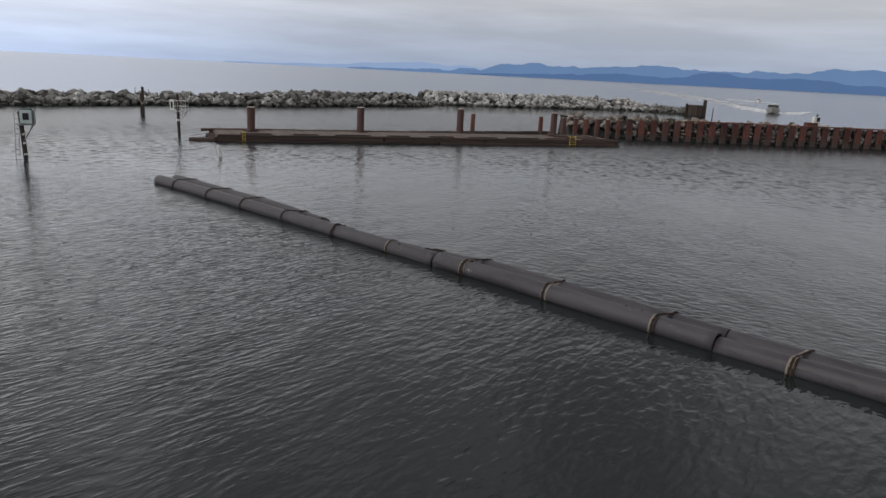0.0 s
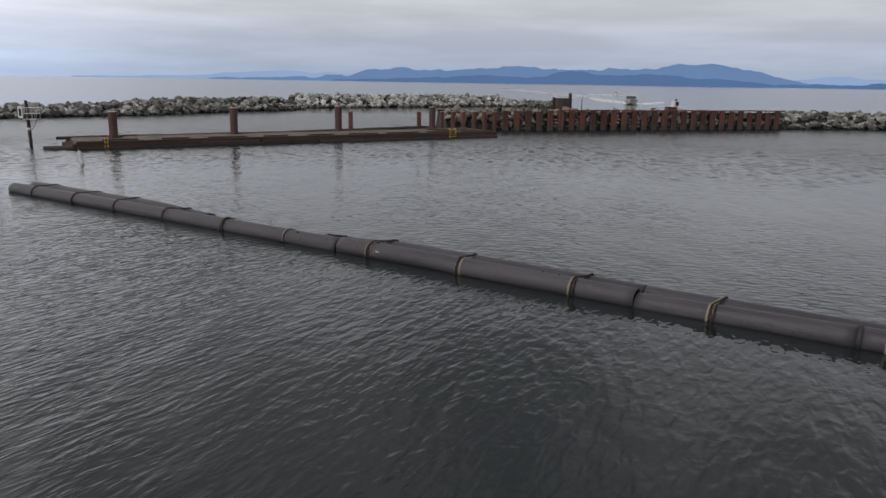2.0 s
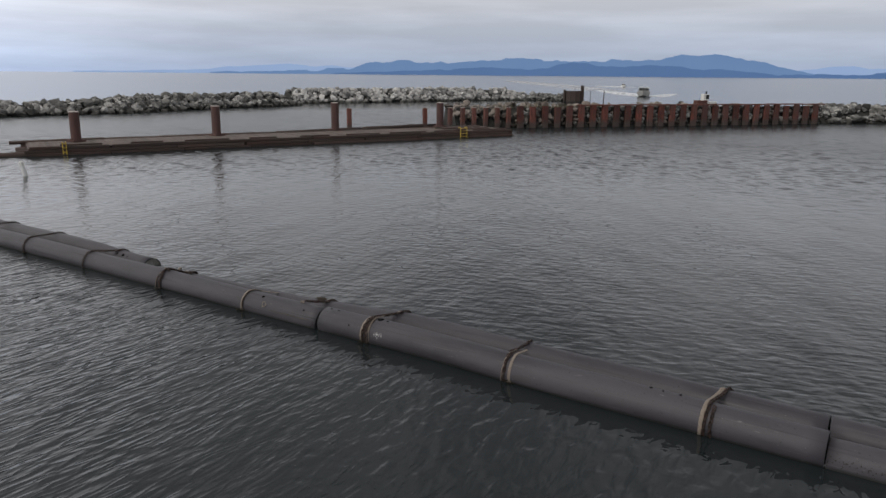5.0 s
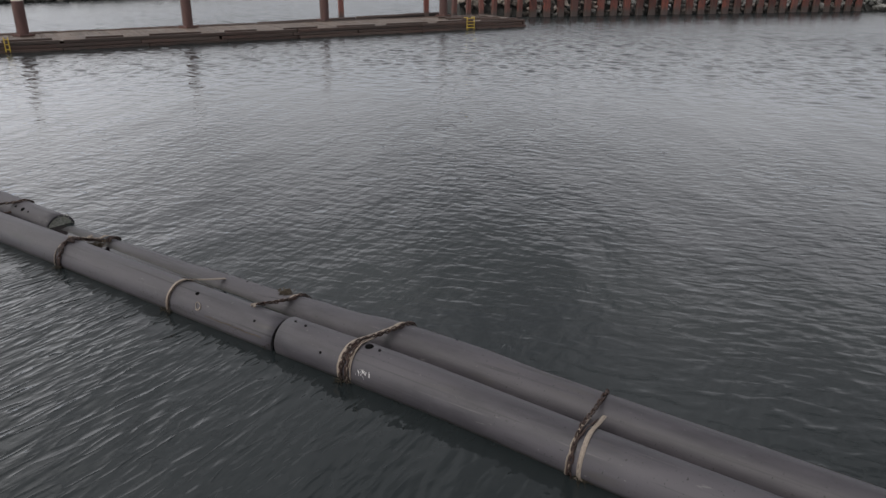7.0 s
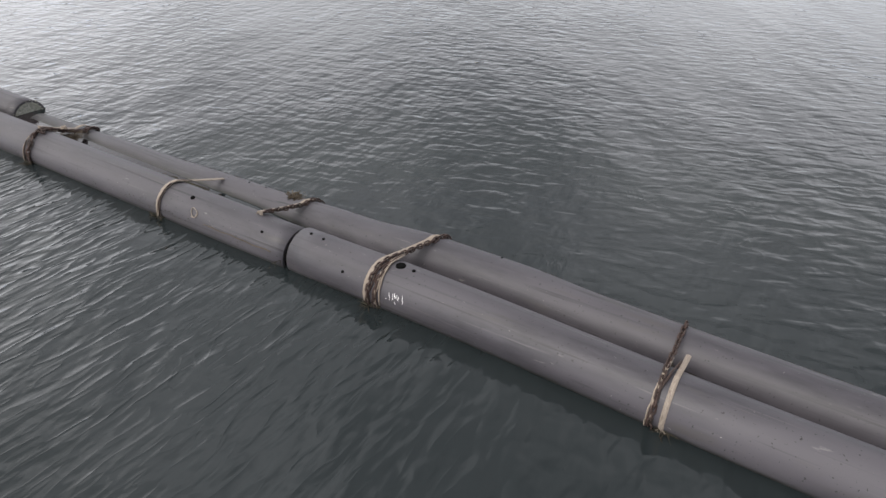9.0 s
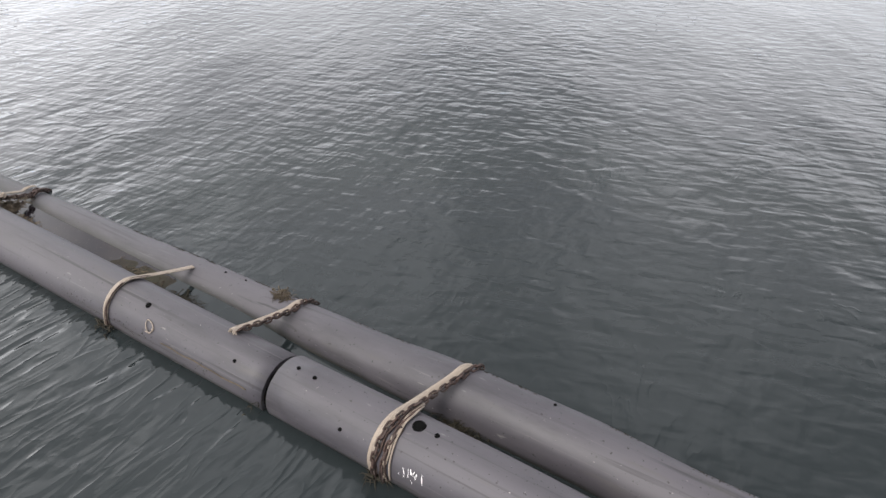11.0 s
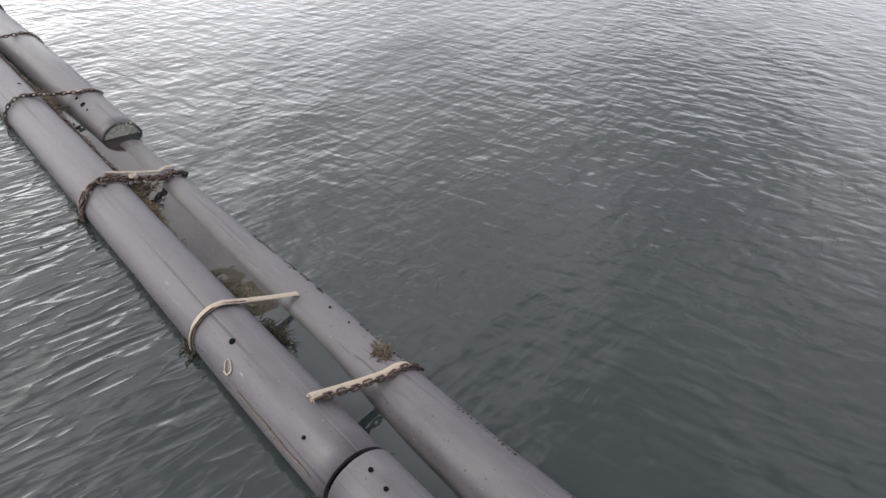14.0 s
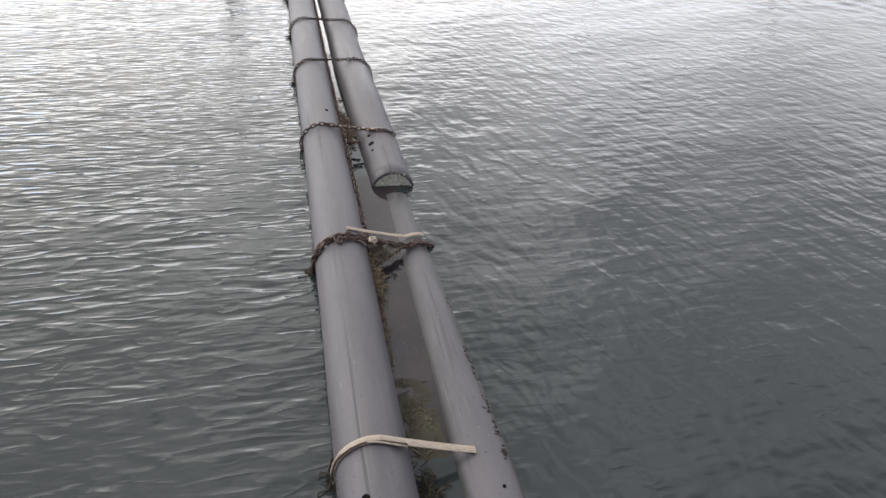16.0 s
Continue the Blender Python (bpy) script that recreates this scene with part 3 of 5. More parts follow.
def mound(name, poly, height, label, rocks, stuff_mat, s_parts, size=(0.45, 0.95), per_m=6.0, seed=1, run=3.6, crest=2.2):
    """A breakwater: a rubble core along the foot line, armoured with blocks; those between s_parts[0] and s_parts[1] are single parts."""
    rg = random.Random(seed)
    total = length(poly)
    th = thing(name, label, "breakwater", kind="structure")
    bm = bmesh.new()
    rings = []
    n = int(total / 2) + 1
    for k in range(n + 1):
        p, d = along(poly, total * k / n)
        inn = Vector((d.y, -d.x))
        h = height(total * k / n) - 0.55
        prof = ((-0.2, -0.6), (run * 0.5, h * 0.5), (run, h), (run + crest, h), (run * 2 + crest, -0.6))
        rings.append([bm.verts.new((*(p + inn * (o + 0.5)), z + 0.25 * noise.noise(Vector((k * 0.8, o, seed))))) for o, z in prof])
    for r0, r1 in zip(rings, rings[1:]):
        for k in range(4):
            bm.faces.new((r0[k], r1[k], r1[k + 1], r0[k + 1]))
    for r in (rings[0], rings[-1]):
        bm.faces.new(r)
    bmesh.ops.recalc_face_normals(bm, faces=bm.faces)
    # its dark colour stands in for shade between the armour blocks
    part("core", bm, M_GAP_SHADE, th)
    verts, faces, singles = [], [], 0
    for _ in range(int(total * per_m)):
        s = rg.uniform(0, total)
        p, d = along(poly, s)
        inn = Vector((d.y, -d.x))
        h = height(s)
        f = rg.random() ** 0.9
        r = rg.uniform(*size) * (1.15 if rg.random() < 0.15 else 1.0)
        if f < 0.72:
            g = f / 0.72
            o, z = run * g, (h - 0.5) * g + rg.uniform(-0.1, 0.15)
        else:
            o, z = run + crest * (f - 0.72) / 0.28, h - 0.45 + rg.uniform(-0.15, 0.25)
        q = p + inn * o
        m = pose(q.x, q.y, z, rg.uniform(-40, 40), rg.uniform(-40, 40), rg.uniform(0, 360)) @ Matrix.Scale(r, 4)
        me = rg.choice(rocks)
        if s_parts[0] <= s <= s_parts[1] and singles < 300:
            piece("rock", me, th, m)
            singles += 1
        else:
            b0 = len(verts)
            verts += [m @ v.co for v in me.vertices]
            faces += [[b0 + i for i in pl.vertices] for pl in me.polygons]
    if verts:
        me = bpy.data.meshes.new("rubble")
        me.from_pydata(verts, [], faces)
        me.materials.append(stuff_mat)
        ob = new("rubble", me)
        ob.parent = th
        ob["kind"] = "stuff"
    return th


ROCKS = rock_meshes(14, 100, M_ROCK)
ROCKS_DARK = rock_meshes(14, 300, M_ROCK_DARK)
ROCKS_BROWN = rock_meshes(10, 500, M_ROCK_BROWN)
mound("breakwater_1", ((-99.5, 100.5), (-101.0, 84.0), (-98.5, 60.0), (-103.0, 39.0), (-101.0, 18.0), (-99.0, -30.0)), lambda s: min(2.6, 0.7 + 0.5 * s) if s < 36 else max(1.85, 2.6 - 0.04 * (s - 36)), "low breakwater of dark and pale broken rock", ROCKS_DARK + ROCKS[:5], M_ROCK_DARK_STUFF, (36, 84), seed=5, size=(0.22, 0.95), per_m=13.0)
mound("breakwater_2", ((-78.4, 162.7), (-79.0, 162.5), (-87.0, 157.0), (-93.0, 140.0), (-98.0, 125.0), (-108.0, 106.0)), lambda s: min(3.1, 1.95 + 0.30 * max(0.0, s - 2.5)), "breakwater of pale grey boulders across the harbour mouth", ROCKS, M_ROCK_STUFF, (4, 56), seed=8, size=(0.24, 0.85), per_m=14.0)
mound("breakwater_4", ((-68.5, 164.5), (-79.4, 162.4)), lambda s: 1.75 + 0.02 * s, "low dark tail of the breakwater with small wet stones", ROCKS_DARK, M_ROCK_DARK_STUFF, (0, 12), seed=14, size=(0.2, 0.55), per_m=20.0)
mound("breakwater_3", ((48.0, 139.0), (28.0, 128.0), (12.0, 118.6), (4.0, 113.6), (-2.0, 108.6)), lambda s: 2.6, "sloping rock revetment of grey boulders beside the steel wall", ROCKS_DARK, M_ROCK_DARK_STUFF, (26, 62), seed=11, size=(0.26, 0.8), per_m=12.0)

# ---- steel pile wall ----
W0, W1 = Vector((-33.0, 71.2)), Vector((-2.6, 108.2))
WD = (W1 - W0).normalized()
WN = Vector((-WD.y, WD.x))
W_ANG = math.degrees(math.atan2(WD.y, WD.x))
W_LEN = (W1 - W0).length


def wall_pt(k, off=0.0, z=0.0):
    p = W0 + WD * k + WN * off
    return (p.x, p.y, z)


def pile_mesh(kind, h):
    """A rolled steel pile: face plate, two returns and a web behind; stands from -1 to h."""
    bm = bmesh.new()
    w_, d_ = (0.92, 0.36) if kind == "pan" else (0.62, 0.50)
    prof = ((-w_ / 2, 0.10), (-w_ / 2 + 0.10, -d_ / 2), (w_ / 2 - 0.10, -d_ / 2), (w_ / 2, 0.10), (w_ / 2 - 0.03, 0.14), (w_ / 2 - 0.13, -d_ / 2 + 0.05), (-w_ / 2 + 0.13, -d_ / 2 + 0.05), (-w_ / 2 + 0.03, 0.14))
    lo = [bm.verts.new((a, b, -1.0)) for a, b in prof]
    hi = [bm.verts.new((a, b, h)) for a, b in prof]
    for k in range(8):
        j = (k + 1) % 8
        bm.faces.new((lo[k], lo[j], hi[j], hi[k]))
    bm.faces.new(hi)
    bm.faces.new(lo)
    bmesh.ops.recalc_face_normals(bm, faces=bm.faces)
    me = bpy.data.meshes.new("pile")
    bm.to_mesh(me)
    bm.free()
    me.materials.append(M_RUST)
    return me


def steel_wall():
    rg = random.Random(21)
    th = thing("wall_steel", "rust-red steel pile wall packed with boulders at the waterline", "retaining wall", kind="structure")
    pans = [pile_mesh("pan", h) for h in (2.62, 2.70, 2.78)]
    k = 0.0
    while k < W_LEN:
        lean = rg.uniform(-0.5, 0.5) if k > 7 else rg.uniform(-2, 2)
        zlift = 0.12 if 8 < k < 40 else 0.0
        piece("pile", rg.choice(pans), th, pose(*wall_pt(k, 0, zlift), rg.uniform(-1, 1), lean, W_ANG + rg.uniform(-2, 2)))
        # packed stones that fill the bay behind and between the piles
        for row in range(6):
            for _ in range(2):
                r = rg.uniform(0.26, 0.46)
                piece("stone", rg.choice(ROCKS_BROWN if rg.random() < 0.6 else ROCKS_DARK), th, pose(*wall_pt(k + 0.85 + rg.uniform(-0.45, 0.45), 0.28 + rg.uniform(-0.02, 0.25), 0.05 + row * 0.46 + rg.uniform(-0.1, 0.1)), rg.uniform(-50, 50), rg.uniform(-50, 50), rg.uniform(0, 360)) @ Matrix.Scale(r, 4))
        k += 1.72
    # near-black slab added behind the stones, painting the chinks as shaded
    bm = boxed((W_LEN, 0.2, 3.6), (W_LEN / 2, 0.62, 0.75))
    ob = part("backing", bm, M_GAP_SHADE, th)
    ob.matrix_local = pose(*wall_pt(0), 0, 0, W_ANG)
    bm = bmesh.new()
    x = 8.0
    while x < W_LEN - 1:
        ln_ = min(6.0, W_LEN - x)
        box(bm, (ln_ - 0.05, 0.5, 0.16), (x + ln_ / 2, 0.02, 2.84 + (0.03 if int(x) % 4 else 0)), bevel=0.02)
        x += ln_
    ob = part("cap_beam", bm, M_RUST, th)
    ob.matrix_local = pose(*wall_pt(0), 0, 0, W_ANG)
    return th


steel_wall()


def wall_fill():
    """Rubble bank behind the wall, its crest just above the cap."""
    poly = (wall_pt(W_LEN + 1, 1.0)[:2], wall_pt(24, 1.0)[:2], wall_pt(2, 1.2)[:2], wall_pt(-8, 1.6)[:2])
    return mound("rubble_bank", poly, lambda s: min(2.95, 0.9 + 0.14 * s), "rubble bank of mixed stone packed behind the steel wall", ROCKS_BROWN, M_ROCK_BROWN_STUFF, (0, 0), size=(0.3, 0.65), per_m=7.0, seed=31, run=1.6, crest=4.0)


wall_fill()


def lone_piles():
    me = pile_mesh("lone", 2.6)
    me2 = bpy.data.meshes.new("cap")
    bm = boxed((0.56, 0.44, 0.03), (0, 0, 2.612))
    bm.to_mesh(me2)
    bm.free()
    me2.materials.append(M_PILETOP)
    rg = random.Random(4)
    for k in (-22.1, -12.7, -9.5, -7.8, -6.3, -4.8, -3.2, -1.7):
        th = thing("steel_pile", "slender rusty steel pile standing free in the water", "pile", wall_pt(k, 0, 0), W_ANG + rg.uniform(-8, 8), group="free-standing piles")
        piece("shaft", me, th, pose(0, 0, 0, rg.uniform(-1, 1), rg.uniform(-1.2, 1.2), 0))
        piece("top", me2, th, pose(0, 0, 0))


lone_piles()


def scrub():
    """Dry weeds on the crest of the wall."""
    rg = random.Random(77)
    verts, faces = [], []
    for _ in range(420):
        p = Vector(wall_pt(rg.choice((rg.uniform(-3, 12), rg.uniform(0, W_LEN))), rg.uniform(0.4, 2.2), 2.4))
        hgt = rg.uniform(0.25, 0.75)
        a = rg.uniform(0, math.tau)
        s = Vector((math.cos(a), math.sin(a), 0)) * 0.03
        tip = p + Vector((rg.uniform(-0.2, 0.2), rg.uniform(-0.2, 0.2), hgt))
        b0 = len(verts)
        verts += [p - s, p + s, (p + tip) / 2 + s, tip, (p + tip) / 2 - s]
        faces.append([b0, b0 + 1, b0 + 2, b0 + 3, b0 + 4])
    me = bpy.data.meshes.new("dry_scrub")
    me.from_pydata(verts, [], faces)
    me.materials.append(M_GRASS)
    tagged(new("dry_scrub", me), "sparse dry weeds along the crest of the wall", "weeds", kind="stuff")


scrub()

# ---- timber float with its piles ----
F0 = Vector((-48.4, 13.9))
FD = Vector((0.428, 0.904)).normalized()
FN = Vector((-FD.y, FD.x))
F_ANG = math.degrees(math.atan2(FD.y, FD.x))
F_LEN, F_WID, F_IN = 50.4, 8.2, 1.4


def float_pt(u, n, z=0.0):
    p = F0 + FD * u + FN * n
    return (p.x, p.y, z)


def timber_float():
    rg = random.Random(9)
    th = thing("timber_float", "long low timber float with weathered deck planks", "float", float_pt(0, 0), F_ANG)
    me_p = bpy.data.meshes.new("plank")
    bm = boxed((0.285, F_WID - F_IN - 0.3, 0.07), (0, 0, 0), bevel=0.008)
    bm.to_mesh(me_p)
    bm.free()
    me_p.materials.append(M_DECK)
    x = 3.05
    while x < F_LEN - 0.2:
        piece("plank", me_p, th, pose(x, (F_WID + F_IN) / 2 + rg.uniform(-0.06, 0.06), 0.62 + rg.uniform(-0.012, 0.012), 0, rg.uniform(-0.8, 0.8), rg.uniform(-0.4, 0.4)))
        x += 0.30
    me_t = bpy.data.meshes.new("fascia_timber")
    bm = boxed((5.87, 0.26, 0.24), bevel=0.03)
    for v in bm.verts:
        v.co.z += 0.02 * noise.noise(v.co * 1.7)
    bm.to_mesh(me_t)
    bm.free()
    me_t.materials.append(M_TIMBER)
    for side in (F_IN, F_WID - 0.1):
        for row in range(3):
            for k in range(8):
                piece("fascia_timber", me_t, th, pose(5.82 + k * 5.94 - (0.5 if row == 1 else 0) + rg.uniform(-0.1, 0.1), side - 0.10 * (row == 0) + rg.uniform(-0.05, 0.05), 0.06 + row * 0.27, rg.uniform(-3, 3), rg.uniform(-0.4, 0.4), rg.uniform(-0.35, 0.35)))
    # kerb timbers lying along the front edge, with gaps
    for k in range(9):
        ln_ = rg.uniform(2.6, 4.6)
        bm = boxed((ln_, 0.22, 0.2), bevel=0.03)
        ob = part("kerb_timber", bm, M_TIMBER, th)
        ob.matrix_local = pose(6.6 + k * 5.1, F_IN + 0.28, 0.75, 0, 0, rg.uniform(-1.5, 1.5))
    for u in (2.85, F_LEN - 0.2):
        bm = boxed((0.28, F_WID - F_IN, 0.6), (u, (F_WID + F_IN) / 2, 0.3), bevel=0.03)
        part("end_timber", bm, M_TIMBER, th)
    # flotation logs below the deck, showing at the outer end
    for k in range(5):
        bm = rod(bmesh.new(), (0.05 if k == 0 else 2.3 - 0.4 * (k % 2), 1.75 + k * 1.45, 0.04), (F_LEN - 0.6, 1.75 + k * 1.45, 0.04), 0.30, seg=12)
        part("float_log", bm, M_TIMBER, th)
    part("rear_stringer", rod(bmesh.new(), (1.5, 7.4, 0.62), (9.0, 7.7, 0.66), 0.16, seg=12), M_TIMBER, th)
    return th


timber_float()


def loose_timbers():
    rg = random.Random(15)
    for k in range(6):
        bm = boxed((rg.uniform(2.4, 4.2), rg.uniform(0.2, 0.32), 0.16), bevel=0.025)
        ob = link_mesh("loose_timber", bm, M_TIMBER)
        tagged(ob, "dark wet timber lying loose on the float", "timber", group="loose timbers on the float")
        p = float_pt(46.2 + rg.uniform(-1.5, 1.0), 3.6 + k * 0.55, 0.74 + 0.0)
        ob.matrix_world = pose(*p, 0, 0, F_ANG + rg.uniform(-14, 14))


loose_timbers()


def far_boom():
    """A log line along the far side of the float, on short chocks."""
    segs = [(3.0, 8.8), (14.0, 9.3), (26.0, 10.2), (37.0, 12.3), (48.0, 14.2)]
    for (u0, n0), (u1, n1) in zip(segs, segs[1:]):
        bm = rod(bmesh.new(), float_pt(u0, n0, 0.42), float_pt(u1 - 0.2, n1, 0.42), 0.26, 0.22, seg=14)
        bmesh.ops.subdivide_edges(bm, edges=[e for e in bm.edges if e.calc_length() > 5], cuts=7)
        for v in bm.verts:
            v.co += 0.05 * noise.noise_vector(v.co * 0.8)
        tagged(link_mesh("boom_log", bm, M_WOODPILE, smooth=True), "dark floating boom log chained behind the float", "log", group="boom logs behind the float")


far_boom()


def float_piles():
    for u, n, top in ((6.6, 6.1, 3.2), (19.05, 7.3, 3.45), (32.1, 8.8, 3.55), (45.15, 8.6, 3.4)):
        th = thing("mooring_pile", "thick brown steel mooring pile with a pale cut top", "pile", float_pt(u, n), 0, group="mooring piles through the float")
        bm = bmesh.new()
        rod(bm, (0, 0, -1.0), (0, 0, top), 0.42, seg=28)
        part("shaft", bm, M_PILE, th, smooth=False)
        bm = bmesh.new()
        rod(bm, (0, 0, top), (0, 0, top + 0.05), 0.425, 0.40, seg=28)
        part("cap", bm, M_PILETOP, th, "pale weathered pile cap")
        bm = bmesh.new()
        for k in range(4):
            a = math.tau * k / 4
            box(bm, (1.15, 0.12, 0.16), (0.53 * math.cos(a), 0.53 * math.sin(a), 0.74), (0, 0, math.degrees(a) + 90), 0.01)
        part("guide_collar", bm, M_RUST, th)
        th.matrix_world = pose(*float_pt(u, n), 0, 0.8 if u < 10 else 0.2, 0)


float_piles()


def ladder(at, ang, mat, w, h, rungs, label, slope=0.0):
    th = thing("ladder", label, "ladder", at, ang)
    for s in (-1, 1):
        bm = rod(bmesh.new(), (s * w / 2, 0, 0), (s * w / 2, slope, h), 0.035, seg=10)
        rod(bm, (s * w / 2, slope, h), (s * w / 2, slope + 0.5, h - 0.05), 0.035, seg=10)
        part("rail", bm, mat, th)
    for k in range(rungs):
        f = (k + 0.6) / rungs
        part("rung", rod(bmesh.new(), (-w / 2, slope * f, h * f), (w / 2, slope * f, h * f), 0.028, seg=8), mat, th)
    return th


ladder(float_pt(43.7, F_IN - 0.28, 0.02), F_ANG, M_YELLOW, 0.8, 1.1, 4, "bright yellow steel ladder on the edge of the float")
ladder(float_pt(5.3, F_IN - 0.28, 0.05), F_ANG, M_YELLOW, 0.26, 1.0, 3, "narrow yellow steel ladder near the float's seaward end")


# ---- channel markers ----
def marker_pile(name, label, at, top, r, lean=0.0):
    th = thing(name, label, "channel marker", at)
    part("pile", rod(bmesh.new(), (0, 0, -1), (lean, 0, top), r, r * 0.9, seg=16), M_WOODPILE, th)
    return th


def bars(bm, pts, r=0.03):
    for a, b in pts:
        rod(bm, a, b, r, seg=8)
    return bm


def marker_a():
    th = marker_pile("channel_marker", "dark timber pile marker with a white-railed platform", (-54.5, 16.0, 0), 4.3, 0.24, -0.15)
    bm = boxed((1.9, 1.2, 0.08), (0.5, 0, 2.55))
    part("platform", bm, M_GALV, th)
    bm = bmesh.new()
    for x in (-0.4, 0.25, 0.9, 1.4):
        for y in (-0.58, 0.58):
            rod(bm, (x, y, 2.55), (x, y, 3.65), 0.022, seg=8)
    for z in (3.1, 3.65):
        for y in (-0.58, 0.58):
            rod(bm, (-0.4, y, z), (1.4, y, z), 0.022, seg=8)
        rod(bm, (1.4, -0.58, z), (1.4, 0.58, z), 0.022, seg=8)
    part("railing", bm, M_WHITE, th, "white tubular railing")
    bm = bars(bmesh.new(), (((0.05, 0.2, 1.4), (1.1, 0.5, 2.5)), ((0.05, -0.2, 1.4), (1.1, -0.5, 2.5)), ((0.0, 0, 1.9), (-0.4, 0, 2.5))), 0.04)
    part("brace", bm, M_GALV, th)
    sg = part("sign_board", boxed((0.7, 0.06, 1.1), (-0.75, -0.62, 3.2), bevel=0.015), M_WHITE, th, "white sign board with a black panel")
    part("black_panel", boxed((0.34, 0.04, 0.66), (-0.75, -0.668, 3.2)), M_BLACK, sg)
    part("clamp", rod(bmesh.new(), (-0.05, 0, 1.55), (-0.055, 0, 1.75), 0.27, seg=16), M_WHITE, th)
    th.matrix_world = pose(-54.5, 16.0, 0, 0, 0, 28) @ Matrix.Diagonal((0.66, 0.66, 1.0, 1))
    return th


def marker_b():
    th = marker_pile("channel_marker", "leaning timber pile marker with a square green-edged board", (-42.0, -2.6, 0), 3.5, 0.25, -0.3)
    bm = boxed((1.7, 1.3, 0.09), (0.25, 0, 2.55))
    part("platform", bm, M_GALV, th)
    part("battery_box", boxed((1.35, 1.0, 1.05), (0.45, 0.15, 3.12), bevel=0.03), M_GALV, th)
    bd = part("day_board", boxed((1.3, 0.08, 1.15), (0.35, -0.62, 3.15), bevel=0.01), M_DKGREEN, th, "square board, dark green edge and pale centre")
    part("pale_field", boxed((1.16, 0.04, 1.0), (0.33, -0.672, 3.15)), M_PALEBOARD, bd)
    part("dark_square", boxed((0.6, 0.04, 0.5), (0.33, -0.704, 3.17)), M_BLACK, bd)
    bm = bars(bmesh.new(), (((-0.1, 0.2, 1.3), (0.9, 0.55, 2.5)), ((-0.1, -0.2, 1.3), (0.9, -0.55, 2.5))), 0.04)
    part("brace", bm, M_GALV, th)
    part("ladder_rail", bars(bmesh.new(), (((-1.05, 0, -0.4), (-0.85, 0, 3.6)), ((-0.62, 0, 0.2), (-0.42, 0, 3.6))), 0.035), M_GALV, th)
    for k in range(9):
        z = 0.3 + k * 0.38
        dx = z * 0.05
        part("rung", rod(bmesh.new(), (-1.03 + dx, 0, z), (-0.63 + dx, 0, z), 0.025, seg=8), M_GALV, th)
    for z in (0.25, 1.1, 1.75):
        part("clamp", rod(bmesh.new(), (-0.055 * z, 0, z), (-0.055 * z - 0.01, 0, z + 0.14), 0.27, seg=16), M_WHITE, th)
    th.matrix_world = pose(-42.0, -2.6, 0, 0, 0, 65) @ Matrix.Diagonal((0.68, 0.68, 1.0, 1))
    return th


def dolphin_c():
    th = marker_pile("mooring_dolphin", "slender dark timber dolphin with pale raking struts off the breakwater", (-81.9, 24.7, 0), 3.9, 0.20, 0.0)
    part("raking_pile", rod(bmesh.new(), (-0.45, 0.3, -1), (-0.3, 0.1, 3.0), 0.12, seg=12), M_WOODPILE, th)
    part("crossarm", boxed((1.7, 0.12, 0.14), (0, -0.25, 2.9), (0, 6, 0), 0.02), M_WOODPILE, th)
    part("brace", bars(bmesh.new(), (((-0.95, -0.2, 3.2), (0.0, -0.2, 1.5)), ((0.95, -0.2, 3.2), (0.0, -0.2, 1.5)), ((-0.95, -0.2, 2.8), (-0.95, -0.2, 3.8)), ((0.95, -0.2, 2.8), (0.95, -0.2, 3.6))), 0.055), M_PILETOP, th)
    th.matrix_world = pose(-81.9, 24.7, 0, 0, 0, 40)


marker_a()
marker_b()
dolphin_c()


def spar_buoy():
    th = thing("spar_buoy", "small tilted white spar buoy afloat near the float", "buoy", (-37.4, 11.0, 0))
    bm = bmesh.new()
    rod(bm, (0, 0, -0.4), (0, 0, 0.92), 0.145, 0.135, seg=20)
    rod(bm, (0, 0, 0.92), (0, 0, 0.98), 0.135, 0.07, seg=20)
    part("float_body", bm, M_WHITE, th)
    part("lifting_eye", rod(bmesh.new(), (0, 0, 0.97), (0, 0, 1.08), 0.035, seg=8), M_GALV, th)
    th.matrix_world = pose(-37.4, 11.0, 0, 6, -11, 30)


spar_buoy()


# ---- sheet-pile cell at the breakwater's end, posts and the beacon ----
def cell():
    th = thing("sheet_pile_cell", "dark rust-red sheet pile cell at the breakwater's end", "pile cell", (-66.0, 163.0, 0), 18)
    bm = bmesh.new()
    prof = []
    n = 22
    for k in range(n):
        a = math.tau * k / n
        r = 1.95 + (0.16 if k % 2 else 0)
        prof.append((r * math.cos(a) * 1.12, r * math.sin(a)))
    lo = [bm.verts.new((x, y, -1)) for x, y in prof]
    hi = [bm.verts.new((x, y, 2.75)) for x, y in prof]
    for k in range(n):
        j = (k + 1) % n
        bm.faces.new((lo[k], lo[j], hi[j], hi[k]))
    bm.faces.new(hi)
    bmesh.ops.recalc_face_normals(bm, faces=bm.faces)
    part("sheet_piling", bm, M_WOODPILE, th)
    part("tall_pile", rod(bmesh.new(), (1.9, -0.6, -1), (1.9, -0.6, 4.1), 0.42, seg=16), M_WOODPILE, th)
    part("small_pile", rod(bmesh.new(), (-2.5, -0.6, -1), (-2.5, -0.6, 3.0), 0.3, seg=14), M_WOODPILE, th)


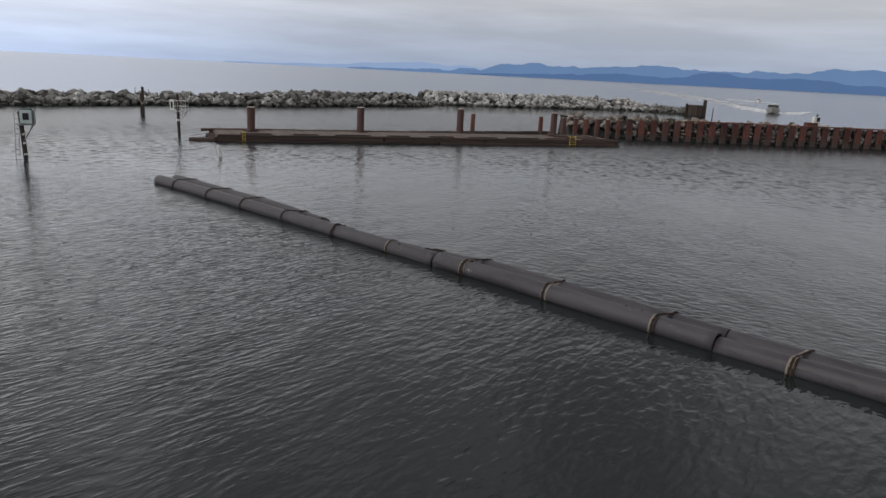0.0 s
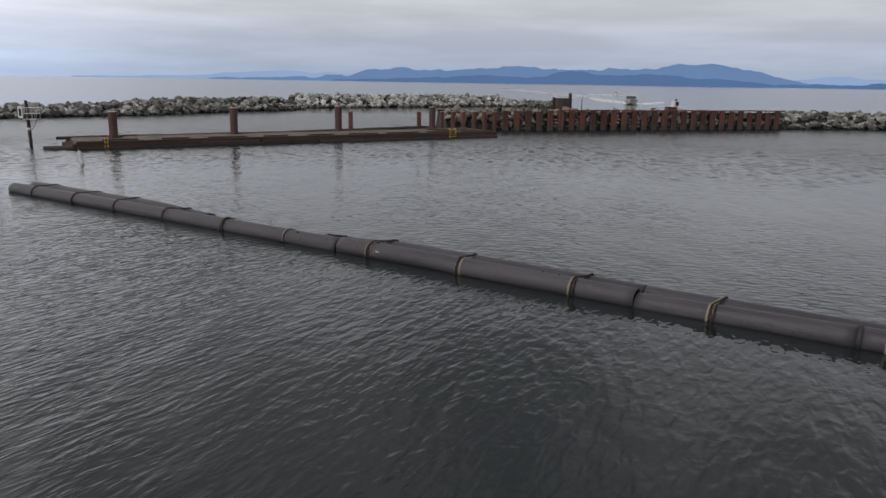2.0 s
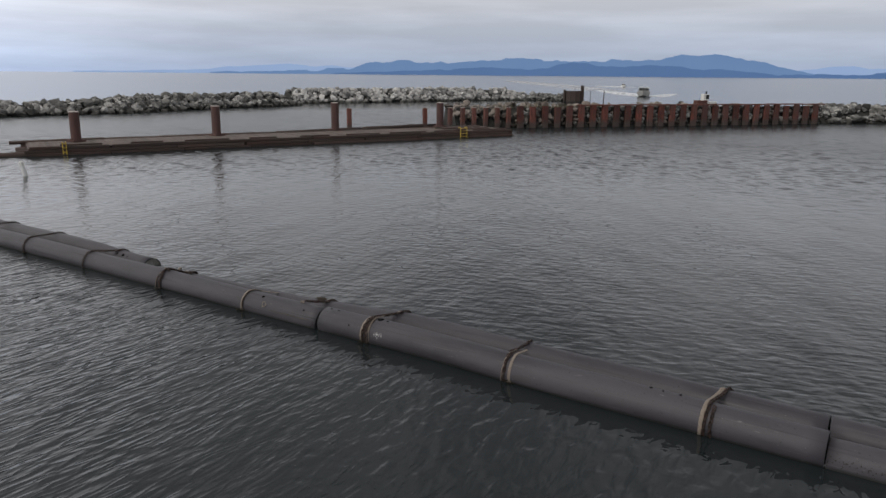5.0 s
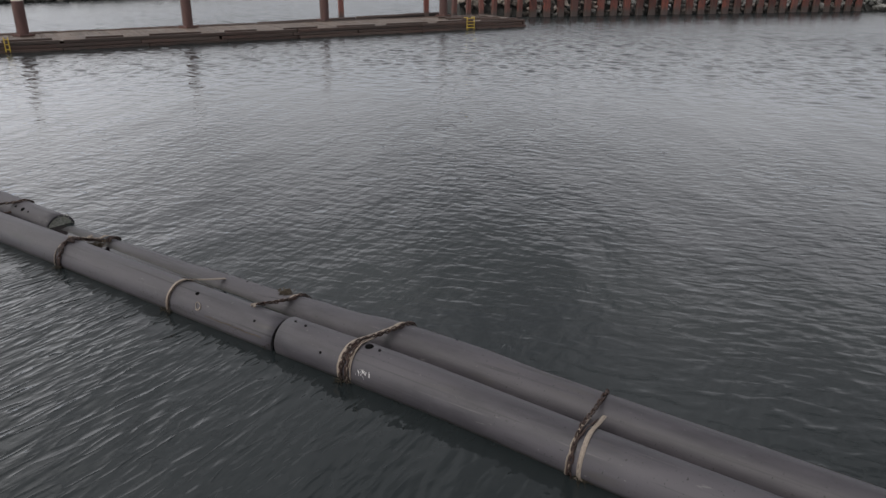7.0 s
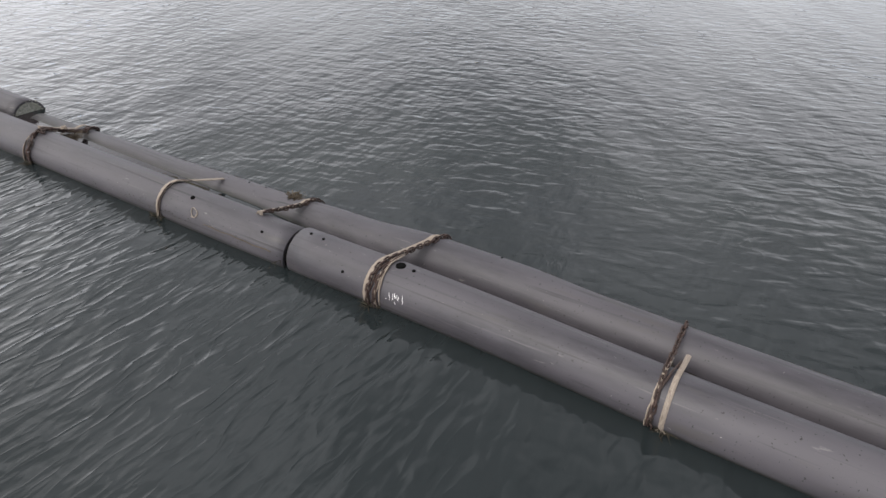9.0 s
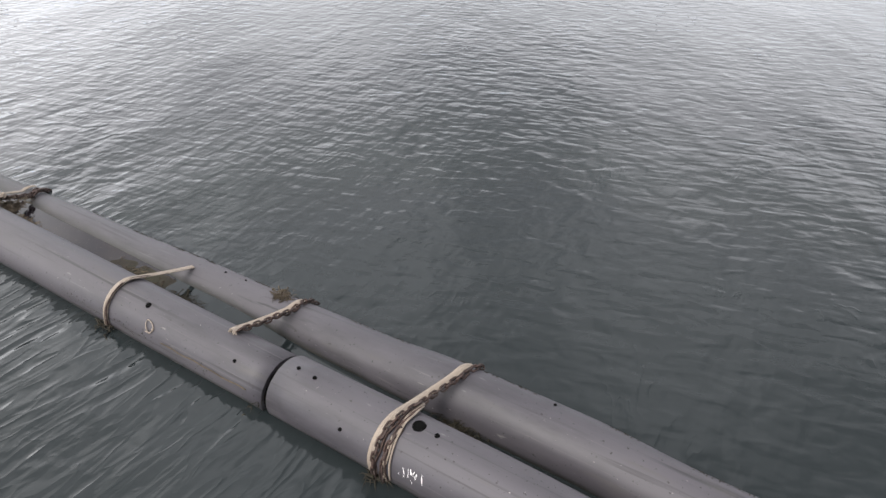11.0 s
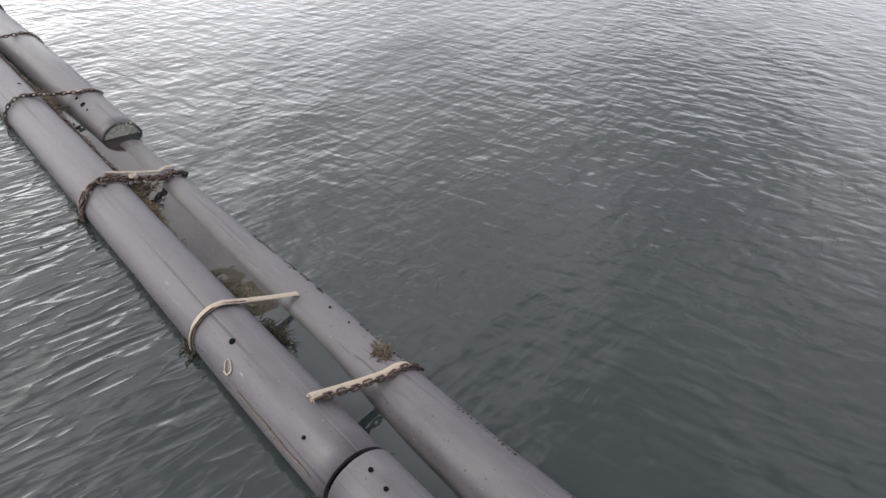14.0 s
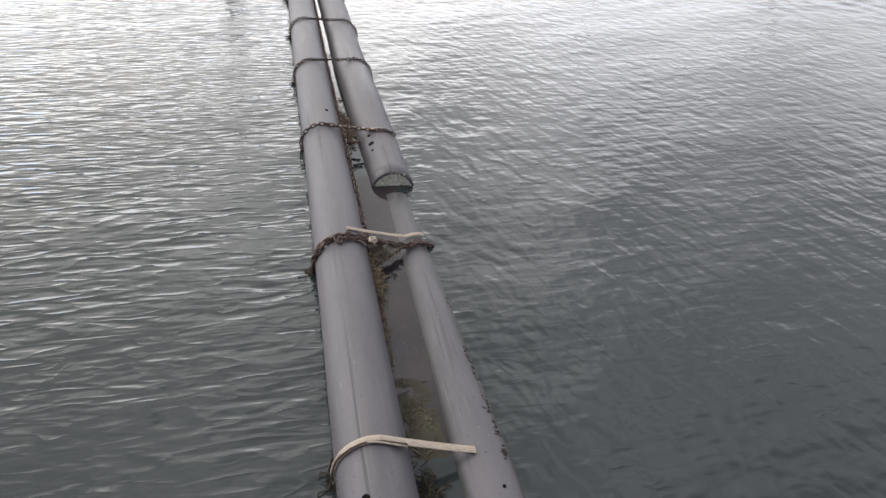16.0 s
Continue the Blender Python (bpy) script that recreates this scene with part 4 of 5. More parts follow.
cell()
for k_, z_, r_ in ((12.4, 4.65, 0.07), (10.4, 4.55, 0.04)):
    bm = rod(bmesh.new(), (0, 0, 2.3), (0, 0, z_), r_, r_ * 0.8, seg=10)
    rod(bm, (0, 0, z_), (0, 0, z_ + 0.04), r_ * 1.4, seg=10)
    ob = tagged(link_mesh("signal_post", bm, M_WOODPILE), "thin dark post standing on the rubble bank", "post", group="thin posts on the bank")
    ob.matrix_world = pose(*wall_pt(k_, 1.4), 0, 1.5, 0)


def beacon():
    at = wall_pt(28.2, 1.5, 2.75)
    th = thing("light_beacon", "small white and black light beacon on a rusty footing", "beacon", at, W_ANG)
    part("footing", boxed((1.6, 1.0, 0.75), (-0.4, 0, 0.25), bevel=0.05), M_RUST, th, "rusty steel footing")
    part("cabinet", boxed((0.85, 0.7, 1.45), (0.25, 0, 0.75), bevel=0.04), M_WHITE, th)
    part("dark_panel", boxed((0.5, 0.05, 0.6), (0.42, -0.36, 1.1), bevel=0.01), M_BLACK, th)
    part("lantern", rod(bmesh.new(), (0.4, 0, 1.45), (0.4, 0, 1.85), 0.13, 0.11, seg=14), M_BLACK, th)
    bm = boxed((1.3, 0.6, 0.5), (1.5, 0.1, 0.2), bevel=0.06)
    part("concrete_block", bm, M_WHITE, th, "pale concrete block")


beacon()


# ---- boats ----
def boat_hull(length_, beam, free):
    """Lofted hull, bow towards -y."""
    bm = bmesh.new()
    rings = []
    for k in range(13):
        f = k / 12
        y = -length_ * (0.5 - f)
        wid = beam / 2 * (1 - (1 - min(f / 0.55, 1)) ** 2.2) if f < 0.55 else beam / 2 * (1 - 0.10 * (f - 0.55) / 0.45)
        sheer = free * (1.35 - 0.35 * min(f / 0.7, 1))
        keel = -0.35 + 0.55 * (1 - min(f / 0.25, 1)) ** 2
        wid = max(wid, 0.03)
        rings.append([bm.verts.new(p) for p in ((0, y, keel), (-wid * 0.75, y, keel + 0.3), (-wid, y, sheer * 0.75), (-wid * 1.03, y, sheer), (-wid * 0.9, y, sheer - 0.05), (wid * 0.9, y, sheer - 0.05), (wid * 1.03, y, sheer), (wid, y, sheer * 0.75), (wid * 0.75, y, keel + 0.3))])
    for r0, r1 in zip(rings, rings[1:]):
        for k in range(9):
            j = (k + 1) % 9
            bm.faces.new((r0[k], r0[j], r1[j], r1[k]))
    bm.faces.new(rings[0])
    bm.faces.new(rings[-1])
    bmesh.ops.recalc_face_normals(bm, faces=bm.faces)
    return bm


def motor_boat(at, ang, s, label, paint):
    th = thing("motor_boat", label, "boat", at, ang)
    hull = part("hull", boat_hull(9.0 * s, 3.4 * s, 1.25 * s), paint, th)
    for sx in (-1, 1):
        part("rub_rail", bars(bmesh.new(), (((sx * 1.74 * s, 0.5 * s, 1.22 * s), (sx * 1.62 * s, 4.4 * s, 1.2 * s)),), 0.07 * s), M_BLACK, hull)
    bm = bmesh.new()
    box(bm, (2.7 * s, 3.6 * s, 1.7 * s), (0, 0.9 * s, 1.95 * s))
    for v in bm.verts:
        if v.co.z > 2 * s:
            v.co.x *= 0.86
            v.co.y = 0.9 * s + (v.co.y - 0.9 * s) * 0.86
    bmesh.ops.bevel(bm, geom=list(bm.edges), offset=0.08 * s, segments=2, affect="EDGES")
    cab = part("cabin", bm, paint, th)
    for k in (-1, 0, 1):
        part("windscreen", boxed((0.72 * s, 0.05, 0.62 * s), (k * 0.80 * s, -0.79 * s, 2.28 * s), (-8, 0, 0)), M_GLASS, cab)
    for sx in (-1, 1):
        for yy in (0.2, 1.5):
            part("side_window", boxed((0.05, 1.05 * s, 0.55 * s), (sx * 1.27 * s, (yy + 0.1) * s, 2.28 * s), (0, sx * -6, 0)), M_GLASS, cab)
    part("roof", boxed((2.9 * s, 3.9 * s, 0.12 * s), (0, 0.8 * s, 2.86 * s), bevel=0.04), M_WHITE, th, "pale cabin roof")
    part("radar_arch", bars(bmesh.new(), (((-1.1 * s, 2.4 * s, 2.8 * s), (-0.9 * s, 2.4 * s, 3.35 * s)), ((1.1 * s, 2.4 * s, 2.8 * s), (0.9 * s, 2.4 * s, 3.35 * s)), ((-0.9 * s, 2.4 * s, 3.35 * s), (0.9 * s, 2.4 * s, 3.35 * s)), ((0, 2.4 * s, 3.35 * s), (0, 2.4 * s, 4.1 * s))), 0.05 * s), M_WHITE, th)
    part("bow_rail", bars(bmesh.new(), (((-1.45 * s, -1.5 * s, 1.5 * s), (-1.4 * s, -1.5 * s, 2.0 * s)), ((1.45 * s, -1.5 * s, 1.5 * s), (1.4 * s, -1.5 * s, 2.0 * s)), ((-1.4 * s, -1.5 * s, 2.0 * s), (-0.5 * s, -3.7 * s, 2.15 * s)), ((1.4 * s, -1.5 * s, 2.0 * s), (0.5 * s, -3.7 * s, 2.15 * s)), ((-0.5 * s, -3.7 * s, 2.15 * s), (0.5 * s, -3.7 * s, 2.15 * s))), 0.03 * s), M_GALV, th)
    th.matrix_world = pose(*at, -3, 0, ang) @ Matrix.Diagonal((1.08, 1, 0.80, 1))
    return th


B1 = (-69.5, 226.0)
motor_boat((*B1, 0.12), 17, 1.15, "pale grey motor cruiser under way with a dark-windowed cabin", M_HULL)
B2 = (-141.0, 402.0)
motor_boat((*B2, 0.1), 25, 0.75, "small distant white motor boat throwing up spray", M_WHITE)


def wake(name, pts, widths, label, mat=M_FOAM):
    bm = bmesh.new()
    rings = []
    rg = random.Random(3)
    fine = []
    for (a, wa), (b, wb) in zip(zip(pts, widths), list(zip(pts, widths))[1:]):
        n = max(2, int((Vector(b) - Vector(a)).length / 2.5))
        for k in range(n):
            f = k / n
            fine.append((Vector(a).lerp(Vector(b), f), wa + (wb - wa) * f))
    for k, (p, w_) in enumerate(fine):
        q = fine[min(k + 1, len(fine) - 1)][0] if k + 1 < len(fine) else p + (p - fine[k - 1][0])
        d = (q - p).normalized()
        nn = Vector((-d.y, d.x))
        w1, w2 = w_ * rg.uniform(0.6, 1.3), w_ * rg.uniform(0.6, 1.3)
        rings.append([bm.verts.new((*(p + nn * w1), 0.03)), bm.verts.new((*p, 0.08 + 0.06 * w_ * rg.random())), bm.verts.new((*(p - nn * w2), 0.03))])
    for r0, r1 in zip(rings, rings[1:]):
        bm.faces.new((r0[0], r0[1], r1[1], r1[0]))
        bm.faces.new((r0[1], r0[2], r1[2], r1[1]))
    return tagged(link_mesh(name, bm, mat), label, "wake", kind="stuff")


wake("wake", ((-69.0, 222.0), (-72.0, 231.0), (-80.0, 244.0), (-101.0, 280.0), (-118.0, 308.0)), (2.0, 4.5, 5.0, 4.0, 1.5), "white foaming wake trailing behind the motor cruiser")
wake("wake_trail", ((-110.0, 295.0), (-148.0, 358.0), (-235.0, 487.0), (-390.0, 715.0)), (8.0, 11.0, 12.0, 8.0), "faint pale trail of an old wake on the strait", M_FOAM_THIN)
wake("bow_wave", ((-66.0, 222.0), (-66.0, 232.0), (-69.5, 250.0), (-72.5, 272.0)), (1.5, 3.0, 3.0, 1.0), "white bow wave spreading from the cruiser")
wake("wake", ((-136.0, 397.0), (-143.0, 405.0), (-151.0, 412.0), (-170.0, 428.0)), (3.0, 7.0, 6.0, 1.5), "white spray and wake round the small distant boat")


# ---- the pipe boom ----
R_PIPE = 0.39


def pipe(name, x0, x1, centre, label, end0="open", end1="open", holes=()):
    """A length of thick-walled plastic pipe along x, gently sagging; centre(x) gives (y, z)."""
    th = thing(name, label, "pipe", (x0, 0, 0), group="boom pipes")
    n = max(6, int((x1 - x0) / 0.35))
    seg = 40
    bm = bmesh.new()
    outer = []
    for k in range(n + 1):
        x = x0 + (x1 - x0) * k / n
        y, z = centre(x)
        wob = 0.012 * noise.noise(Vector((x * 0.35, y, 3.0)))
        ring_o = []
        for j in range(seg):
            a = math.tau * j / seg
            rr = R_PIPE + wob + 0.004 * noise.noise(Vector((x * 0.8, a * 2, 1.0)))
            ring_o.append(bm.verts.new((x - x0, y + rr * math.cos(a), z + rr * math.sin(a))))
        outer.append(ring_o)
    for r0, r1 in zip(outer, outer[1:]):
        for j in range(seg):
            i = (j + 1) % seg
            bm.faces.new((r0[j], r1[j], r1[i], r0[i]))
    for idx, inward in ((0, 1), (-1, -1)):
        ring = outer[idx]
        y, z = centre(x0 if idx == 0 else x1)
        c = Vector((ring[0].co.x, y, z))
        lip = [bm.verts.new(c + (v.co - c) * 0.88) for v in ring]
        deep = [bm.verts.new(c + (v.co - c) * 0.88 + Vector((inward * 0.28, 0, 0))) for v in ring]
        for j in range(seg):
            i = (j + 1) % seg
            bm.faces.new((ring[j], ring[i], lip[i], lip[j]))
            bm.faces.new((lip[j], lip[i], deep[i], deep[j]))
    bmesh.ops.recalc_face_normals(bm, faces=bm.faces)
    part("pipe_wall", bm, M_PIPE, th, smooth=False)
    for f in th.children[0].data.polygons:
        f.use_smooth = abs(f.normal.x) < 0.6
    for x, inward, kind in ((x0, 1, end0), (x1, -1, end1)):
        y, z = centre(x)
        bm = bmesh.new()
        dep = 0.04 if kind == "plug" else 0.24
        bmesh.ops.create_circle(bm, cap_ends=True, segments=seg, radius=R_PIPE * 0.885, matrix=Matrix.Translation((x - x0 + inward * dep, y, z)) @ Matrix.Rotation(radians(90), 4, "Y"))
        if kind == "plug":
            bmesh.ops.subdivide_edges(bm, edges=bm.edges, cuts=1)
            part("end_plug", bm, M_GROWTH, th, "end plug grown over with green-grey weed")
            bm = bmesh.new()
            rg = random.Random(int(x * 10))
            for _ in range(70):
                a = rg.uniform(0, math.tau)
                rr = R_PIPE * rg.uniform(0.80, 1.03)
                bmesh.ops.create_icosphere(bm, subdivisions=1, radius=rg.uniform(0.007, 0.024), matrix=Matrix.Translation((x - x0 - inward * rg.uniform(-0.02, 0.05), y + rr * math.cos(a), z + rr * math.sin(a))) @ Matrix.Diagonal((0.7, 1, 1, 1)))
            part("barnacle_crust", bm, M_GROWTH, th)["kind"] = "stuff"
        else:
            part("end_bulkhead", bm, M_PIPE_IN, th)
    for hx, ang, r in holes:
        y, z = centre(hx)
        d = Vector((0, math.cos(radians(ang)), math.sin(radians(ang))))
        c = Vector((hx - x0, y, z)) + d * (R_PIPE + 0.012 * noise.noise(Vector((hx * 0.35, y, 3.0))) + 0.001)
        m = Matrix.Translation(c) @ d.to_track_quat("Z", "X").to_matrix().to_4x4()
        # no bore is cut: a black disc carries the hole's inner shade
        bm = bmesh.new()
        bmesh.ops.create_cone(bm, cap_ends=False, segments=16, radius1=r * 1.25, radius2=r * 1.02, depth=0.024, matrix=m)
        bmesh.ops.create_circle(bm, cap_ends=True, segments=16, radius=r * 1.05, matrix=m @ Matrix.Translation((0, 0, 0.006)))
        part("drain_hole", bm, M_HOLE, th, "drain hole, its dark painted on a disc in a low rim")
    return th


def near_c(x):
    y = 0.625 - 0.14 / (1 + math.exp(-(x - 3) * 1.2)) + 0.012 * math.sin(x * 0.45)
    return y, 0.115 + 0.012 * math.sin(x * 0.31 + 1)


def glide(x, knots):
    """Smooth run of a value along the boom between (x, value) knots."""
    if x <= knots[0][0]:
        return knots[0][1]
    for (x0, v0), (x1, v1) in zip(knots, knots[1:]):
        if x <= x1:
            f = (x - x0) / (x1 - x0)
            return v0 + (v1 - v0) * f * f * (3 - 2 * f)
    return knots[-1][1]


FAR_Y = ((-18, 1.61), (-11, 1.73), (-7, 1.76), (-4, 1.79), (-1.4, 1.71), (0, 1.69), (1.6, 1.67), (2.8, 1.60), (8, 1.58), (12, 1.55))
PLUGGED_Z = ((-16, 0.10), (-11, -0.11))
LOW_Z = ((-10.5, -0.355), (-7, -0.30), (-4, -0.23), (-1.4, -0.08), (0, 0.035), (1.6, 0.05), (5, 0.02), (8, 0.0), (12, -0.03))


def far_c(x):
    z = glide(x, PLUGGED_Z) if x <= -10.9 else glide(x, LOW_Z)
    return glide(x, FAR_Y) + 0.01 * math.sin(x * 0.5), z + 0.008 * math.sin(x * 0.4)


def sunk(x):
    """How far the third length of near pipe hangs below its neighbours."""
    return 0.10 * (16.6 - x) / 6 if 10.57 < x < 16.6 else 0.0


NEAR_LABEL = "long grey plastic boom pipe, wet and scuffed"
pipe("boom_pipe", -27.0, -1.715, lambda x: (near_c(x)[0], near_c(x)[1] - 0.03 * max(0.0, (x + 6) / 4)), NEAR_LABEL, holes=((-3.92, 112, 0.035), (-2.25, 128, 0.02), (-13.5, 70, 0.03)))
pipe("boom_pipe", -1.62, 10.55, lambda x: (near_c(x)[0] - 0.01, near_c(x)[1] + 0.025), "long grey plastic boom pipe with a clean-cut open end", holes=((-1.42, 92, 0.022), (-1.16, 95, 0.022), (0.23, 88, 0.065), (0.46, 90, 0.024), (-0.55, 150, 0.02), (7.3, 86, 0.03), (7.55, 88, 0.02), (7.9, 86, 0.028)))
pipe("boom_pipe", 10.575, 16.60, lambda x: (near_c(x)[0], near_c(x)[1] - sunk(x)), NEAR_LABEL)
pipe("boom_pipe", 16.63, 26.0, lambda x: (near_c(x)[0], near_c(x)[1] + 0.01), NEAR_LABEL)
pipe("boom_pipe", -26.6, -10.95, far_c, "grey plastic boom pipe ending in a weed-grown plug", end1="plug", holes=((-12.27, 122, 0.05), (-12.6, 122, 0.026), (-12.0, 124, 0.022)))
pipe("boom_pipe", -10.65, 10.46, far_c, "grey plastic boom pipe riding low, one end awash", holes=((-4.1, 78, 0.016), (-3.7, 75, 0.014), (1.2, 70, 0.016)))
pipe("boom_pipe", 10.5, 26.0, far_c, "grey plastic boom pipe lying close beside its neighbour")


# lashings: straps and chains drawn over both pipes
def lash_path(x, slant=0.0, lift=0.02, a0=-10, start=195):
    """From the near waterline over the near pipe, straight across, and over the far pipe."""
    (y0, z0), (y1, z1) = near_c(x), far_c(x)
    z0 += 0.03 if -1.6 < x < 10.5 else -sunk(x)
    r = R_PIPE + lift
    pts = []
    top0, top1 = 78, 102
    for k in range(15):
        a = radians(start + (top0 - start) * k / 14)
        pts.append(Vector((x, y0 + r * math.cos(a), z0 + r * math.sin(a))))
    end = []
    for k in range(9):
        a = radians(top1 + (a0 - top1) * k / 8)
        end.append(Vector((x, y1 + r * math.cos(a), z1 + r * math.sin(a))))
    a, b = pts[-1], end[0]
    for k in range(1, 8):
        f = k / 8
        pts.append(a.lerp(b, f) - Vector((0, 0, 0.012 * math.sin(math.pi * f))))
    pts += end
    for p in pts:
        p.x += slant * (p.y - y0) / 1.0
    return pts


def resample(pts, step):
    out, acc = [], 0.0
    for a, b in zip(pts, pts[1:]):
        ln_ = (b - a).length
        while acc <= ln_:
            out.append((a.lerp(b, acc / ln_), (b - a).normalized()))
            acc += step
        acc -= ln_
    return out


def link_mesh_data(scale):
    bm = bmesh.new()
    L_, W_, r = 0.045 * scale, 0.030 * scale, 0.0125 * scale
    n, seg = 14, 6
    rings = []
    for k in range(n):
        a = math.tau * k / n
        c = Vector((W_ * math.cos(a), 0, W_ * math.sin(a) + (L_ - W_ * 0.2 if math.sin(a) > 0 else -(L_ - W_ * 0.2)) * 0.8))
        out = Vector((math.cos(a), 0, math.sin(a)))
        rings.append([bm.verts.new(c + out * (r * math.cos(math.tau * j / seg)) + Vector((0, r * math.sin(math.tau * j / seg), 0))) for j in range(seg)])
    for k in range(n):
        for j in range(seg):
            bm.faces.new((rings[k][j], rings[(k + 1) % n][j], rings[(k + 1) % n][(j + 1) % seg], rings[k][(j + 1) % seg]))
    bmesh.ops.recalc_face_normals(bm, faces=bm.faces)
    me = bpy.data.meshes.new("chain_link")
    bm.to_mesh(me)
    bm.free()
    me.shade_smooth()
    me.materials.append(M_CHAIN)
    return me


LINK = link_mesh_data(1.0)
LINK_BIG = link_mesh_data(1.25)


def chain(pts, label, group, me=LINK, step=0.088, seed=0):
    rg = random.Random(seed)
    p0 = pts[0]
    th = thing("chain", label, "chain", tuple(p0), group=group)
    for k, (p, d) in enumerate(resample(pts, step)):
        q = d.to_track_quat("Z", "X").to_matrix().to_4x4()
        m = Matrix.Translation(p - p0 + Vector((rg.uniform(-0.008, 0.008), 0, rg.uniform(-0.004, 0.006)))) @ q @ Matrix.Rotation(radians((90 if k % 2 else 0) + 45 + rg.uniform(-14, 14)), 4, "Z")
        piece("chain_link", me, th, m)
    return th


def strap(pts, width, label, seed=0):
    rg = random.Random(seed)
    p0 = pts[0].copy()
    bm = bmesh.new()
    fine = [p - p0 for p, _ in resample(pts, 0.05)]
    half = width / 2
    prof = ((-half, -0.006), (-half * 0.35, 0.006), (half * 0.3, 0.004), (half, -0.006), (half, 0.004), (half * 0.3, 0.013), (-half * 0.35, 0.014), (-half, 0.004))
    for k, p in enumerate(fine):
        p.x += 0.008 * noise.noise(Vector((k * 0.09, seed, 0)))
        p.z += 0.003 * noise.noise(Vector((k * 0.21, seed, 5)))
    sweep(bm, fine, prof)
    # frayed strands at the lower end
    for _ in range(7):
        a = fine[0] + Vector((rg.uniform(-half, half), 0, 0))
        b = a + Vector((rg.uniform(-0.1, 0.1), rg.uniform(-0.10, 0.0), -rg.uniform(0.08, 0.2)))
        rod(bm, a, b, 0.012, 0.006, seg=5)
    ob = link_mesh("lashing_strap", bm, M_STRAP)
    ob.matrix_world = Matrix.Translation(p0)
    return tagged(ob, label, "strap", group="lashing straps across the boom")


CH = "rusty chain lashed across the two boom pipes"
STRAPS = "worn pale webbing strap drawn over the boom pipes"
# x of each lashing: strap slant, strap start and end angles, chain offset
for i_, (x_, sl, has_strap, st, en) in enumerate(((-24.4, 0.02, False, 200, -20), (-20.3, 0.06, False, 200, -20), (-16.6, -0.10, False, 200, -20), (-12.65, -0.04, True, 80, 60), (-8.50, -0.30, False, 64, 62), (0.0, 0.10, True, 205, 52), (8.5, 0.02, True, 200, 30), (12.85, 0.03, True, 200, 20), (17.35, 0.02, True, 200, 20), (21.6, 0.02, True, 200, 20))):
    chain(lash_path(x_, sl + 0.03, 0.035, a0=en - 15, start=198), CH, "chains across the boom", seed=i_)
    if x_ in (0.0, 8.5, 12.85):
        chain([p + Vector((0.075, 0, 0.004)) for p in lash_path(x_ + 0.03, sl, 0.03, a0=en, start=200)][:12], "short rusty chain doubled over the near pipe", "chains across the boom", seed=40 + i_)
    if has_strap:
        strap(lash_path(x_ - 0.07, sl, 0.012, a0=en, start=st), 0.092, STRAPS, seed=i_)


def ropes(x, n, label, seed):
    """Loose strands of old rope over the near pipe, frayed towards the water."""
    rg = random.Random(seed)
    base = lash_path(x, 0.0, 0.03, start=208)[:17]
    th = thing("rope_bundle", label, "rope", tuple(base[0]), group="rope bundles on the boom")
    for k in range(n):
        o0, o1 = rg.uniform(-0.12, 0.12), rg.uniform(-0.05, 0.05)
        skip = rg.randint(0, 2)
        pts = [p - base[0] + Vector((o0 * (1 - i / 16) + o1 * i / 16 + 0.02 * noise.noise(Vector((i * 0.4, k, seed))), 0, 0.012 * noise.noise(Vector((i * 0.5, k + 9, seed))))) for i, p in enumerate(base)][skip:]
        prof = [(0.011 * math.cos(math.tau * j / 7), 0.011 * math.sin(math.tau * j / 7)) for j in range(7)]
        part("strand", sweep(bmesh.new(), pts, prof), M_STRAP if k % 2 else M_CHAIN, th, smooth=True)


ropes(0.06, 7, "bundle of frayed pale ropes hanging over the near pipe", 5)
ropes(12.9, 5, "bundle of old ropes hanging over the near pipe", 6)
ropes(-8.5, 3, "few loose strands of rope beside the chain", 7)
ropes(-4.52, 2, "few loose strands of rope beside the strap", 9)
ropes(4.12, 4, "loose strands of brown rope beside the strap", 8)
# heavy tangle of chain where the plugged pipe and the low one meet
for i_, (dx, dl, st) in enumerate(((0.12, 0.05, 196), (0.22, 0.045, 100))):
    pts_ = [p + Vector((dx + 0.06 * noise.noise(Vector((k * 0.22, i_, 4))), 0, 0.02 * noise.noise(Vector((k * 0.3, i_, 7))))) for k, p in enumerate(lash_path(-8.6, -0.30 - 0.06 * i_, dl, a0=50 - 12 * i_, start=st))]
    chain(pts_, "heavy rusty chain tangled across the two pipes", "chains across the boom", seed=80 + i_)
strap(lash_path(-8.70, -0.36, 0.035, a0=58, start=74), 0.075, "pale flat strap drawn straight between the two pipes", seed=24)
# a strap alone, drooping over the near pipe, and a short one beside the joint
strap(lash_path(-4.58, -0.02, 0.012, a0=88, start=192)[:24], 0.095, "pale webbing strap alone over the near pipe", seed=21)
strap(lash_path(-2.58, -0.03, 0.014, a0=52, start=82), 0.10, "frayed pale webbing strap across the far pipe", seed=22)
chain([p + Vector((0.09, 0, 0.01)) for p in lash_path(-2.58, -0.03, 0.03, a0=35, start=60)], CH, "chains across the boom", seed=61)
# the strap and chain on the near pipe only
strap(lash_path(4.22, -0.04, 0.012, a0=80, start=198)[:19], 0.065, "stiff folded pale strap over the near pipe", seed=23)
chain([p + Vector((-0.13, 0, 0.0)) for p in lash_path(4.2, -0.09, 0.03, a0=60, start=198)], CH, "chains across the boom", seed=62)
